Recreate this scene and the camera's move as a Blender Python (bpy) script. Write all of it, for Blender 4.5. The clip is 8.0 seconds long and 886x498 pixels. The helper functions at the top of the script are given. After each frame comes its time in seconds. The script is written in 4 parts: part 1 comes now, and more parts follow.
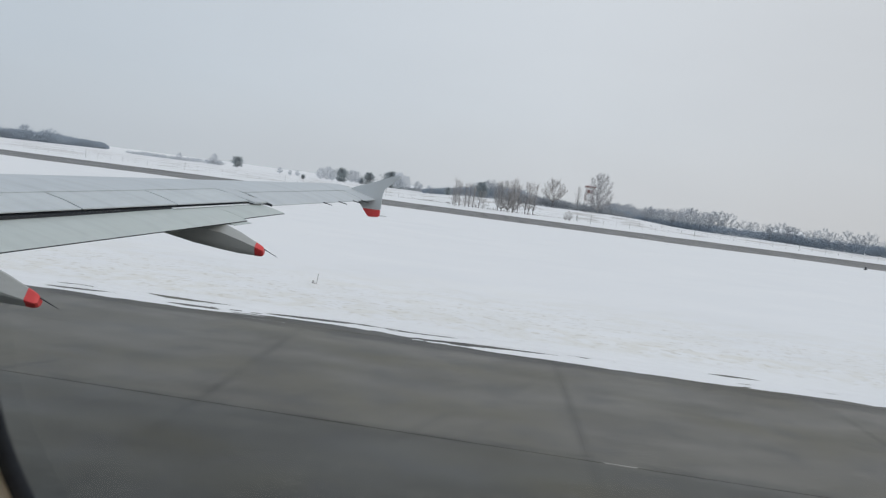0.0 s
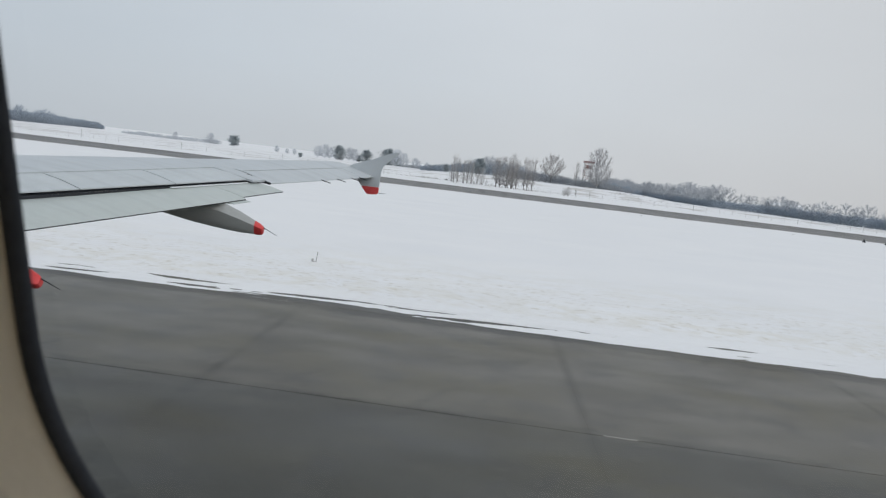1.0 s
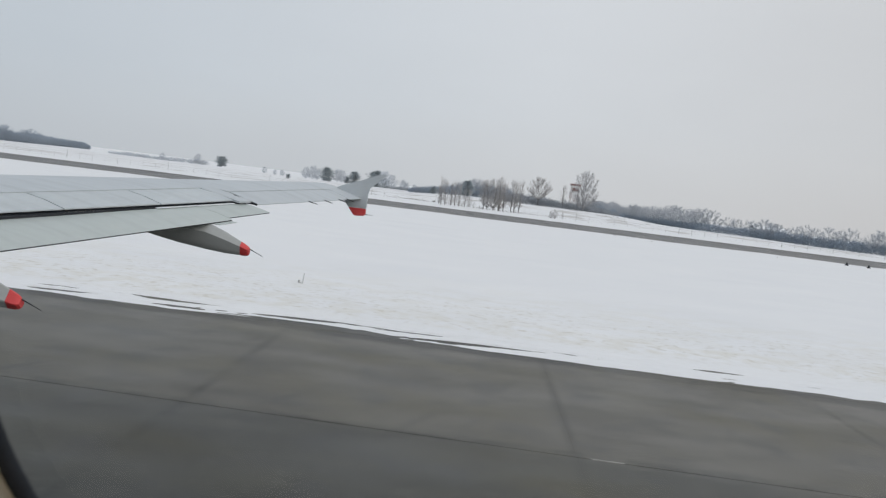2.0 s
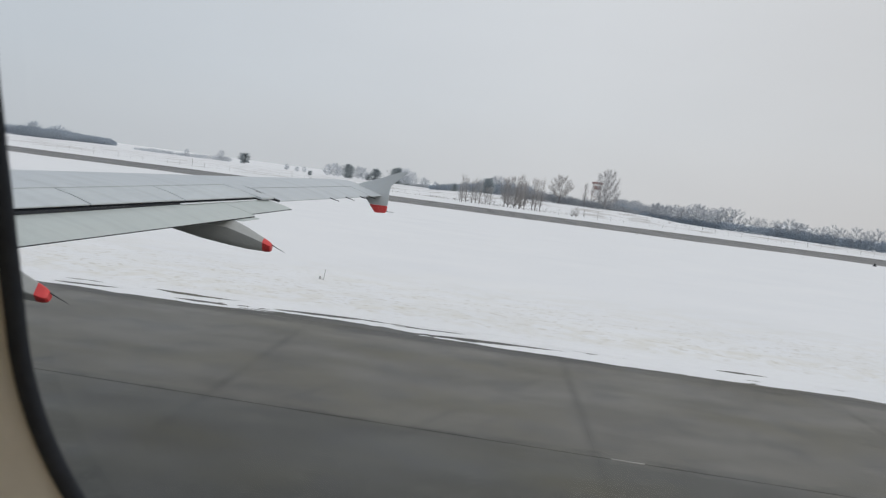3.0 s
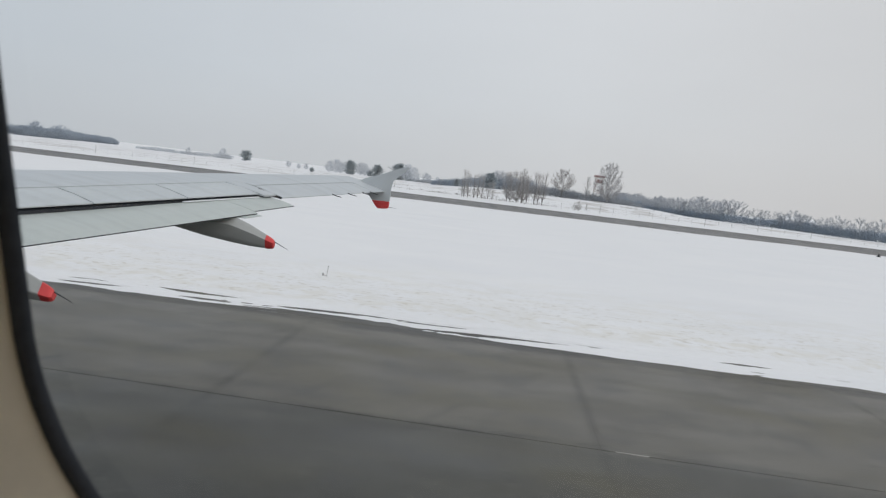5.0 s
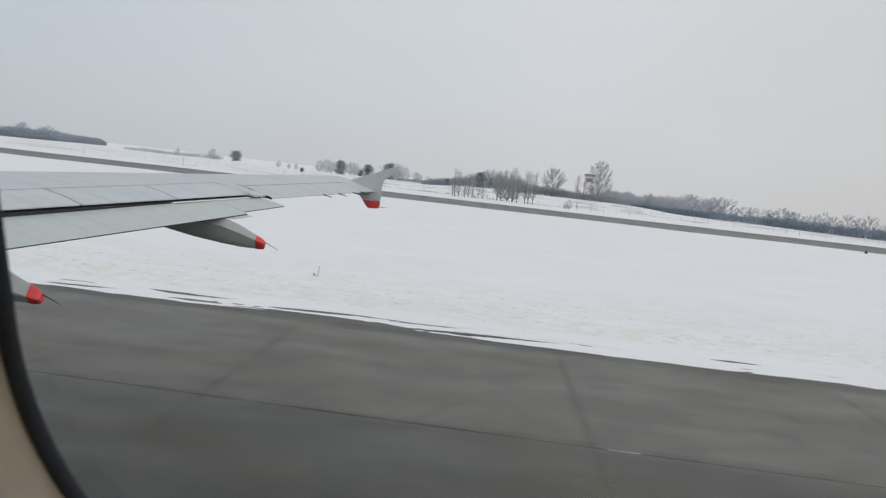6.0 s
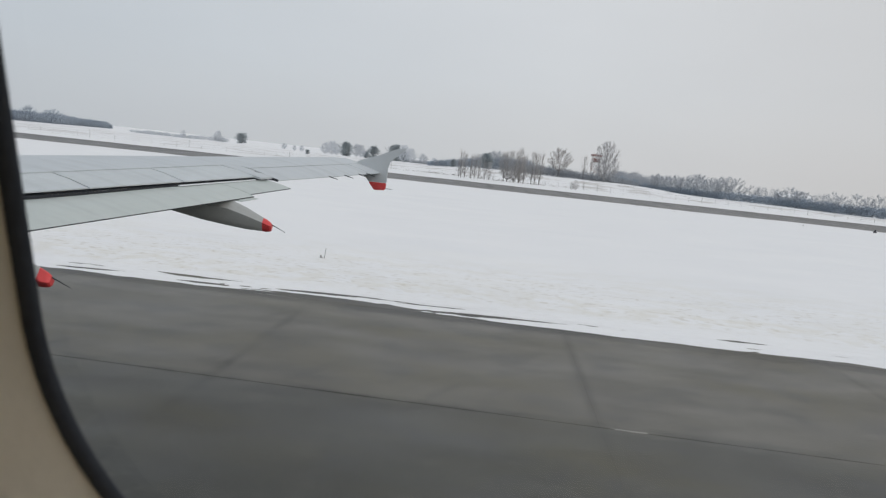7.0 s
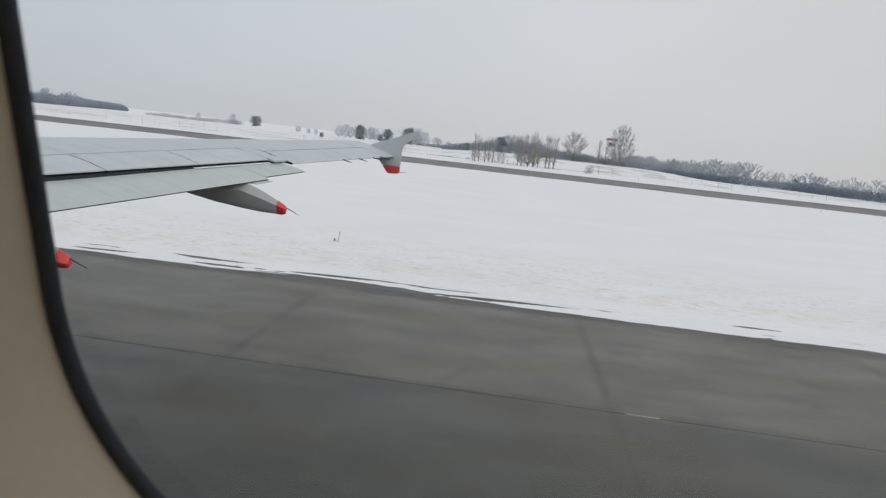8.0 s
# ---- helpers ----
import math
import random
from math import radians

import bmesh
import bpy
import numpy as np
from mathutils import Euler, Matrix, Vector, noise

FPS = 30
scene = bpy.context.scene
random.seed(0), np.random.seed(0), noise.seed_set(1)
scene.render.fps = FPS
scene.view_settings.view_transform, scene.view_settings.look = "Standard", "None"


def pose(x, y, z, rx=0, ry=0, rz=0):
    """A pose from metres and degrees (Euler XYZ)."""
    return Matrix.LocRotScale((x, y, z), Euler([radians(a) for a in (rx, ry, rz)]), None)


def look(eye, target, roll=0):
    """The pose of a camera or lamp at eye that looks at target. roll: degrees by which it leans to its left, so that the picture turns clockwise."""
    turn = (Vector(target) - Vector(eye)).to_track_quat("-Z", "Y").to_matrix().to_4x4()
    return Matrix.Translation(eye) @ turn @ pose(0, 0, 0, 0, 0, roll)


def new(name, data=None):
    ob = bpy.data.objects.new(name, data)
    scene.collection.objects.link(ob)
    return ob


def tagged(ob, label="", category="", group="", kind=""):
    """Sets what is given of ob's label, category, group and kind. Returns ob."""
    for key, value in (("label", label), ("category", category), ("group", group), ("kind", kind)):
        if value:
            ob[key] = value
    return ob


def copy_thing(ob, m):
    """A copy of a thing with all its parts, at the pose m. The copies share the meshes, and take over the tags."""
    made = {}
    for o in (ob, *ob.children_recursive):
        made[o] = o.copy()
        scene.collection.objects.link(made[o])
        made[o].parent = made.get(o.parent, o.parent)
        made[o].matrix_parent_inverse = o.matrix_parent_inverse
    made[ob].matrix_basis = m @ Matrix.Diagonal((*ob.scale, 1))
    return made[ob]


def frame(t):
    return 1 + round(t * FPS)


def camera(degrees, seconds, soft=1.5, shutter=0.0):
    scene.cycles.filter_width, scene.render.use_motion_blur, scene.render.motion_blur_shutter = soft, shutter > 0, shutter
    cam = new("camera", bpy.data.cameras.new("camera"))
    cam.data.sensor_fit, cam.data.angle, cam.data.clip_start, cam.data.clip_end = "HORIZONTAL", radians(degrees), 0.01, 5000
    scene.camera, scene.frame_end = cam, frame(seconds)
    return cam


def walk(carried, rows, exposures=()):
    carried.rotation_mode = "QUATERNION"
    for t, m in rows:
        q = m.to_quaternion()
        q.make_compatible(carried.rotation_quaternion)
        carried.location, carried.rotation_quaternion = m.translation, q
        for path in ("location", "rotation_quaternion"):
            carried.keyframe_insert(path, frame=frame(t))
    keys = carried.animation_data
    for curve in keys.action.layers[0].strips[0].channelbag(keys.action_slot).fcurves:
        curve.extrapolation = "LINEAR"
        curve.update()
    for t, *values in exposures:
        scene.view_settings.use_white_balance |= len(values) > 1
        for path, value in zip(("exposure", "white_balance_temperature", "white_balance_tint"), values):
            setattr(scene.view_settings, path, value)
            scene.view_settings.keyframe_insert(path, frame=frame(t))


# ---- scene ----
cam = camera(66.32, 8.0, soft=1.3)
cam.data.dof.use_dof, cam.data.dof.focus_distance, cam.data.dof.aperture_fstop = True, 40.0, 18.0
walk(cam, [
    (0.0, pose(0.0030, 0.0, 4.4120, 84.957, -7.408, 2.375)),
    (0.1, pose(0.0014, 0.0, 4.4098, 85.451, -7.354, 1.541)),
    (0.2, pose(-0.0002, 0.0, 4.4076, 85.430, -7.620, 1.011)),
    (0.3, pose(-0.0018, 0.0, 4.4054, 85.123, -7.671, 0.312)),
    (0.4, pose(-0.0034, 0.0, 4.4032, 84.855, -7.774, -0.198)),
    (0.5, pose(-0.0050, 0.0, 4.4010, 84.270, -7.624, 0.438)),
    (0.6, pose(-0.0056, 0.0, 4.4016, 84.083, -7.634, 0.828)),
    (0.7, pose(-0.0062, 0.0, 4.4022, 83.508, -7.376, 1.163)),
    (0.8, pose(-0.0068, 0.0, 4.4028, 83.347, -7.294, 1.784)),
    (0.9, pose(-0.0074, 0.0, 4.4034, 83.030, -7.060, 2.493)),
    (1.0, pose(-0.0080, 0.0, 4.4040, 83.041, -6.805, 2.210)),
    (1.2, pose(-0.0050, 0.0, 4.4000, 82.870, -6.933, 2.377)),
    (2.3, pose(0.0020, 0.0, 4.4040, 85.495, -7.198, 0.693)),
    (2.4, pose(-0.0005, 0.0, 4.4021, 85.417, -7.219, 0.635)),
    (2.5, pose(0.0000, 0.0, 4.4020, 85.478, -7.201, 0.920)),
    (2.6, pose(-0.0006, 0.0, 4.4022, 85.290, -7.355, 1.573)),
    (2.7, pose(-0.0012, 0.0, 4.4024, 85.049, -7.346, 2.391)),
    (2.8, pose(-0.0018, 0.0, 4.4026, 84.892, -7.434, 2.417)),
    (3.0, pose(-0.0030, 0.0, 4.4030, 84.568, -7.389, 2.939)),
    (3.2, pose(-0.0022, 0.0, 4.4018, 84.083, -7.444, 3.407)),
    (3.3, pose(-0.0018, 0.0, 4.4012, 83.990, -7.463, 3.433)),
    (3.5, pose(-0.0010, 0.0, 4.4000, 83.866, -7.433, 3.528)),
    (3.7, pose(-0.0016, 0.0, 4.3996, 84.037, -7.342, 3.260)),
    (3.8, pose(-0.0019, 0.0, 4.3994, 83.961, -7.300, 3.870)),
    (4.0, pose(-0.0025, 0.0, 4.3990, 83.923, -7.198, 3.301)),
    (4.2, pose(-0.0017, 0.0, 4.3994, 83.913, -7.125, 2.774)),
    (4.3, pose(-0.0013, 0.0, 4.3996, 83.976, -7.049, 2.513)),
    (4.5, pose(-0.0005, 0.0, 4.4000, 83.797, -6.825, 3.372)),
    (4.7, pose(-0.0020, 0.0, 4.3990, 84.038, -6.835, 3.199)),
    (5.8, pose(-0.0030, 0.0, 4.4010, 84.243, -6.504, 2.913)),
    (5.9, pose(-0.0014, 0.0, 4.3991, 84.264, -6.547, 2.640)),
    (6.0, pose(-0.0015, 0.0, 4.3990, 84.192, -6.438, 2.309)),
    (6.2, pose(-0.0015, 0.0, 4.3998, 84.142, -6.497, 2.052)),
    (6.3, pose(-0.0015, 0.0, 4.4002, 83.934, -6.468, 2.379)),
    (6.5, pose(-0.0015, 0.0, 4.4010, 83.542, -6.506, 2.511)),
    (6.7, pose(-0.0031, 0.0, 4.4006, 83.256, -6.359, 2.695)),
    (6.8, pose(-0.0039, 0.0, 4.4004, 83.067, -6.251, 2.731)),
    (7.0, pose(-0.0055, 0.0, 4.4000, 82.567, -6.101, 2.810)),
    (7.2, pose(-0.0065, 0.0, 4.3996, 82.299, -6.379, 2.969)),
    (7.3, pose(-0.0070, 0.0, 4.3994, 82.114, -6.498, 2.860)),
    (7.5, pose(-0.0080, 0.0, 4.3990, 81.758, -6.634, 3.328)),
    (7.7, pose(-0.0072, 0.0, 4.3990, 81.289, -6.538, 3.998)),
    (7.8, pose(-0.0068, 0.0, 4.3990, 81.124, -6.539, 3.978)),
    (8.0, pose(-0.0060, 0.0, 4.3990, 81.079, -6.308, 3.989)),
], exposures=[(0.0, 0.0, 6420, 10), (1.0, 0.0, 6470, 10), (2.5, 0.0, 6600, 11), (4.0, 0.0, 6640, 11), (8.0, 0.0, 6660, 11)])

# ---- world and sun: an even winter overcast, a little brighter towards the hidden sun ----
SUN_EL, SUN_AZ = radians(32), radians(112)          # height; turn from +y towards +x
world = bpy.data.worlds.new("overcast")
scene.world = world
world.use_nodes = True
wn, wl = world.node_tree.nodes, world.node_tree.links
wn.clear()
w_out, w_bg = wn.new("ShaderNodeOutputWorld"), wn.new("ShaderNodeBackground")
w_sky = wn.new("ShaderNodeTexSky")
w_sky.sky_type, w_sky.sun_disc = "NISHITA", False
w_sky.sun_elevation, w_sky.sun_rotation = SUN_EL, SUN_AZ
w_sky.dust_density, w_sky.air_density = 4.0, 1.0
w_dim = wn.new("ShaderNodeVectorMath")
w_dim.operation = "SCALE"
w_dim.inputs["Scale"].default_value = 0.06
wl.new(w_sky.outputs[0], w_dim.inputs[0])
w_co = wn.new("ShaderNodeTexCoord")
w_sep = wn.new("ShaderNodeSeparateXYZ")
wl.new(w_co.outputs["Generated"], w_sep.inputs[0])
w_ramp = wn.new("ShaderNodeValToRGB")
wl.new(w_sep.outputs["Z"], w_ramp.inputs[0])
w_ramp.color_ramp.elements[0].color = (0.672, 0.687, 0.704, 1)
w_ramp.color_ramp.elements[1].color = (0.84, 0.865, 0.90, 1)
mid = w_ramp.color_ramp.elements.new(0.12)
mid.color = (0.70, 0.730, 0.760, 1)
w_noise = wn.new("ShaderNodeTexNoise")
w_noise.inputs["Scale"].default_value, w_noise.inputs["Detail"].default_value = 2.2, 3.0
w_map = wn.new("ShaderNodeMapping")
w_map.inputs["Scale"].default_value = (1.0, 1.0, 3.0)
wl.new(w_co.outputs["Generated"], w_map.inputs[0])
wl.new(w_map.outputs[0], w_noise.inputs["Vector"])
w_mr = wn.new("ShaderNodeMapRange")
w_mr.inputs["To Min"].default_value, w_mr.inputs["To Max"].default_value = 0.95, 1.05
wl.new(w_noise.outputs[0], w_mr.inputs[0])
w_side = wn.new("ShaderNodeMapRange")
w_side.inputs["From Min"].default_value, w_side.inputs["From Max"].default_value = 0.0, 0.8
w_side.inputs["To Min"].default_value, w_side.inputs["To Max"].default_value = 0.97, 0.835
w_off, w_abs = wn.new("ShaderNodeMath"), wn.new("ShaderNodeMath")      # brightest ahead; the window's darkening at both sides is put into the sky
w_off.operation, w_off.inputs[1].default_value = "SUBTRACT", 0.12
w_abs.operation = "ABSOLUTE"
wl.new(w_sep.outputs["X"], w_off.inputs[0])
wl.new(w_off.outputs[0], w_abs.inputs[0])
wl.new(w_abs.outputs[0], w_side.inputs[0])
w_mul = wn.new("ShaderNodeMath")
w_mul.operation = "MULTIPLY"
wl.new(w_mr.outputs[0], w_mul.inputs[0])
wl.new(w_side.outputs[0], w_mul.inputs[1])
w_cl = wn.new("ShaderNodeVectorMath")
w_cl.operation = "SCALE"
w_tint = wn.new("ShaderNodeValToRGB")
w_tint.color_ramp.elements[0].color = (0.945, 1.0, 1.06, 1)
w_tint.color_ramp.elements[1].color = (1.03, 1.0, 0.985, 1)
w_tr = wn.new("ShaderNodeMapRange")
w_tr.inputs["From Min"].default_value, w_tr.inputs["From Max"].default_value = -0.7, 0.7
wl.new(w_sep.outputs["X"], w_tr.inputs[0])
wl.new(w_tr.outputs[0], w_tint.inputs[0])
w_tm = wn.new("ShaderNodeVectorMath")
w_tm.operation = "MULTIPLY"
wl.new(w_ramp.outputs[0], w_tm.inputs[0])
wl.new(w_tint.outputs[0], w_tm.inputs[1])
wl.new(w_tm.outputs[0], w_cl.inputs[0])
wl.new(w_mul.outputs[0], w_cl.inputs["Scale"])
w_mix = wn.new("ShaderNodeMix")
w_mix.data_type = "RGBA"
w_mix.inputs[0].default_value = 0.93
wl.new(w_dim.outputs[0], w_mix.inputs[6])
wl.new(w_cl.outputs[0], w_mix.inputs[7])
wl.new(w_mix.outputs[2], w_bg.inputs[0])
w_bg.inputs[1].default_value = 1.0
wl.new(w_bg.outputs[0], w_out.inputs[0])

sun = new("sun", bpy.data.lights.new("sun", "SUN"))
sun.data.energy, sun.data.angle, sun.data.color = 0.6, radians(40), (1.0, 0.96, 0.9)
sd = Vector((math.sin(SUN_AZ) * math.cos(SUN_EL), math.cos(SUN_AZ) * math.cos(SUN_EL), math.sin(SUN_EL)))
sun.matrix_world = look(sd * 200, (0, 0, 0))


# ---- materials ----
def mat(name, base, rough=0.6, metal=0.0, var=0.12, scale=3.0, fine=40.0, bump=0.0, stretch=(1, 1, 1), tint=None, spec=0.5, rnd=0.0):
    """A plain surface with variation at two scales, in world metres."""
    m = bpy.data.materials.new(name)
    m.use_nodes = True
    n, l = m.node_tree.nodes, m.node_tree.links
    b = n["Principled BSDF"]
    b.inputs["Roughness"].default_value, b.inputs["Metallic"].default_value = rough, metal
    b.inputs["Specular IOR Level"].default_value = spec
    geo = n.new("ShaderNodeNewGeometry")
    mp = n.new("ShaderNodeMapping")
    mp.inputs["Scale"].default_value = stretch
    l.new(geo.outputs["Position"], mp.inputs[0])
    big, small = n.new("ShaderNodeTexNoise"), n.new("ShaderNodeTexNoise")
    big.inputs["Scale"].default_value, big.inputs["Detail"].default_value = scale, 4
    small.inputs["Scale"].default_value, small.inputs["Detail"].default_value = fine, 3
    l.new(mp.outputs[0], big.inputs["Vector"])
    l.new(mp.outputs[0], small.inputs["Vector"])
    add = n.new("ShaderNodeMath")
    add.operation = "ADD"
    l.new(big.outputs[0], add.inputs[0])
    l.new(small.outputs[0], add.inputs[1])
    mr = n.new("ShaderNodeMapRange")
    mr.inputs["From Min"].default_value, mr.inputs["From Max"].default_value = 0.55, 1.45
    mr.inputs["To Min"].default_value, mr.inputs["To Max"].default_value = 1 - var, 1 + var
    l.new(add.outputs[0], mr.inputs[0])
    val = mr.outputs[0]
    if rnd:
        info = n.new("ShaderNodeObjectInfo")
        r = n.new("ShaderNodeMapRange")
        r.inputs["To Min"].default_value, r.inputs["To Max"].default_value = 1 - rnd, 1 + rnd
        l.new(info.outputs["Random"], r.inputs[0])
        mu = n.new("ShaderNodeMath")
        mu.operation = "MULTIPLY"
        l.new(val, mu.inputs[0])
        l.new(r.outputs[0], mu.inputs[1])
        val = mu.outputs[0]
    col = n.new("ShaderNodeMix")
    col.data_type = "RGBA"
    col.inputs[6].default_value = (*base, 1)
    col.inputs[7].default_value = (*(tint or base), 1)
    l.new(big.outputs[0], col.inputs[0])
    sc = n.new("ShaderNodeVectorMath")
    sc.operation = "SCALE"
    l.new(col.outputs[2], sc.inputs[0])
    l.new(val, sc.inputs["Scale"])
    l.new(sc.outputs[0], b.inputs["Base Color"])
    if bump:
        bp = n.new("ShaderNodeBump")
        bp.inputs["Strength"].default_value, bp.inputs["Distance"].default_value = bump, 0.02
        l.new(add.outputs[0], bp.inputs["Height"])
        l.new(bp.outputs[0], b.inputs["Normal"])
    return m


def noise_mask(n, l, pos, stretch, scale, lo, hi, detail=5):
    """A mask from stretched noise; lo..hi become 0..1."""
    mp = n.new("ShaderNodeMapping")
    mp.inputs["Scale"].default_value = stretch
    l.new(pos, mp.inputs[0])
    t = n.new("ShaderNodeTexNoise")
    t.inputs["Scale"].default_value, t.inputs["Detail"].default_value = scale, detail
    l.new(mp.outputs[0], t.inputs["Vector"])
    r = n.new("ShaderNodeMapRange")
    r.inputs["From Min"].default_value, r.inputs["From Max"].default_value = lo, hi
    l.new(t.outputs[0], r.inputs[0])
    return r.outputs[0]


def mix_in(m, mask, colour, amount=1.0):
    """Lays a second colour over a material's base colour by a mask."""
    n, l = m.node_tree.nodes, m.node_tree.links
    b = n["Principled BSDF"]
    src = b.inputs["Base Color"].links[0].from_socket
    mu = n.new("ShaderNodeMath")
    mu.operation = "MULTIPLY"
    mu.inputs[1].default_value = amount
    l.new(mask, mu.inputs[0])
    mx = n.new("ShaderNodeMix")
    mx.data_type = "RGBA"
    l.new(mu.outputs[0], mx.inputs[0])
    l.new(src, mx.inputs[6])
    mx.inputs[7].default_value = (*colour, 1)
    l.new(mx.outputs[2], b.inputs["Base Color"])


def times_mask(n, l, a, b):
    mu = n.new("ShaderNodeMath")
    mu.operation = "MULTIPLY"
    l.new(a, mu.inputs[0])
    l.new(b, mu.inputs[1])
    return mu.outputs[0]


def band_mask(n, l, pos, axis, a0, a1, b1, b0):
    """1 between a1 and b1 along one axis, falling to 0 at a0 and b0."""
    s = n.new("ShaderNodeSeparateXYZ")
    l.new(pos, s.inputs[0])
    outs = []
    for lo, hi in ((a0, a1), (b0, b1)):
        r = n.new("ShaderNodeMapRange")
        r.inputs["From Min"].default_value, r.inputs["From Max"].default_value = lo, hi
        l.new(s.outputs[axis], r.inputs[0])
        outs.append(r.outputs[0])
    return times_mask(n, l, *outs)


M_SNOW = mat("snow", (0.80, 0.815, 0.84), 0.75, 0, 0.03, 0.25, 6.0, 0.35, (0.5, 1, 1), (0.84, 0.845, 0.85), 0.3)
n, l = M_SNOW.node_tree.nodes, M_SNOW.node_tree.links
p = n.new("ShaderNodeNewGeometry").outputs["Position"]
mix_in(M_SNOW, times_mask(n, l, band_mask(n, l, p, "Y", 20.0, 23.5, 27, 34), noise_mask(n, l, p, (0.7, 1.3, 1), 0.7, 0.40, 0.70, 4)), (0.71, 0.69, 0.61), 0.32)
mix_in(M_SNOW, times_mask(n, l, band_mask(n, l, p, "Y", 20.6, 21.6, 26, 30), noise_mask(n, l, p, (1.3, 1.7, 1), 2.8, 0.57, 0.68, 9)), (0.50, 0.47, 0.40), 0.46)
mix_in(M_SNOW, times_mask(n, l, band_mask(n, l, p, "Y", 20.9, 21.5, 22.6, 23.6), noise_mask(n, l, p, (0.8, 1.0, 1), 1.8, 0.42, 0.62, 9)), (0.67, 0.64, 0.54), 0.33)
mix_in(M_SNOW, times_mask(n, l, band_mask(n, l, p, "Y", 178, 200, 420, 600), noise_mask(n, l, p, (0.10, 0.045, 1), 1.0, 0.52, 0.66, 8)), (0.40, 0.38, 0.35), 0.6)

M_SLAB = mat("concrete", (0.131, 0.127, 0.113), 0.40, 0, 0.12, 0.55, 9.0, 0.0, (0.9, 1, 1), (0.148, 0.144, 0.128), 0.34, 0.05)
n, l = M_SLAB.node_tree.nodes, M_SLAB.node_tree.links
SLAB, JOINT_X, JOINT_Y, HEADING = 7.2, -4.9, 11.82, -2.0      # the runway lies two degrees off the taxiway's line
spin = n.new("ShaderNodeVectorRotate")
spin.rotation_type = "Z_AXIS"
spin.inputs["Angle"].default_value = radians(-HEADING)
l.new(n.new("ShaderNodeNewGeometry").outputs["Position"], spin.inputs["Vector"])
p = spin.outputs[0]
damp = n.new("ShaderNodeMapRange")
damp.inputs["To Min"].default_value, damp.inputs["To Max"].default_value = 0.44, 0.60
l.new(noise_mask(n, l, p, (0.4, 1.0, 1), 0.8, 0.35, 0.65), damp.inputs[0])
l.new(damp.outputs[0], n["Principled BSDF"].inputs["Roughness"])
mix_in(M_SLAB, noise_mask(n, l, p, (0.25, 0.9, 1), 0.7, 0.50, 0.85), (0.058, 0.058, 0.055), 0.28)
mix_in(M_SLAB, noise_mask(n, l, p, (0.9, 0.9, 1), 0.45, 0.56, 0.70), (0.11, 0.105, 0.092), 0.4)
# sealant and dirt tracked along the cross joints
sx = n.new("ShaderNodeSeparateXYZ")
l.new(p, sx.inputs[0])
off = n.new("ShaderNodeMath")
off.operation = "ADD"
off.inputs[1].default_value = -JOINT_X + SLAB * 20
l.new(sx.outputs["X"], off.inputs[0])
pp = n.new("ShaderNodeMath")
pp.operation = "PINGPONG"
pp.inputs[1].default_value = SLAB / 2
l.new(off.outputs[0], pp.inputs[0])
jr = n.new("ShaderNodeMapRange")
jr.inputs["From Min"].default_value, jr.inputs["From Max"].default_value = 0.16, 0.05
l.new(pp.outputs[0], jr.inputs[0])
mix_in(M_SLAB, times_mask(n, l, jr.outputs[0], noise_mask(n, l, p, (1, 1, 1), 1.6, 0.24, 0.54)), (0.036, 0.036, 0.034), 0.44)
mix_in(M_SLAB, times_mask(n, l, band_mask(n, l, p, "Y", 18.25, 18.5, 20.4, 20.8), noise_mask(n, l, p, (0.5, 1.6, 1), 1.6, 0.30, 0.50, 7)), (0.050, 0.050, 0.049), 0.40)
# a ragged wet seam where the snow melts on to the concrete
fray, sway = n.new("ShaderNodeTexNoise"), n.new("ShaderNodeCombineXYZ")
fray.inputs["Scale"].default_value, fray.inputs["Detail"].default_value = 0.9, 7
l.new(p, fray.inputs["Vector"])
l.new(fray.outputs[0], sway.inputs["Y"])
seam = n.new("ShaderNodeVectorMath")
seam.operation = "ADD"
l.new(p, seam.inputs[0])
l.new(sway.outputs[0], seam.inputs[1])
mix_in(M_SLAB, band_mask(n, l, seam.outputs[0], "Y", 18.95, 19.05, 21.0, 21.5), (0.042, 0.042, 0.041), 0.56)
mix_in(M_SLAB, times_mask(n, l, band_mask(n, l, p, "Y", 16.6, 17.4, 18.3, 18.6), noise_mask(n, l, p, (0.3, 1.2, 1), 0.9, 0.42, 0.62, 6)), (0.14, 0.137, 0.125), 0.5)
# inner lanes: darker, bluer concrete on the near side of the long joint
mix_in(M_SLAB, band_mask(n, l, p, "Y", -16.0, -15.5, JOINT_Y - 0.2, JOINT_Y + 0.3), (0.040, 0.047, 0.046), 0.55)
mix_in(M_SLAB, noise_mask(n, l, p, (0.5, 1.0, 1), 0.28, 0.46, 0.66, 3), (0.114, 0.105, 0.070), 0.70)
mix_in(M_SLAB, noise_mask(n, l, p, (0.6, 1.0, 1), 1.4, 0.50, 0.75, 6), (0.045, 0.046, 0.046), 0.30)
mix_in(M_SLAB, noise_mask(n, l, p, (0.35, 1.3, 1), 1.7, 0.54, 0.70, 6), (0.135, 0.130, 0.114), 0.28)
# darker still towards the runway's middle, from y 11 down to y 6
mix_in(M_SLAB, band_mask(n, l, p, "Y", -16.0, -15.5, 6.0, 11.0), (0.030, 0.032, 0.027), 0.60)
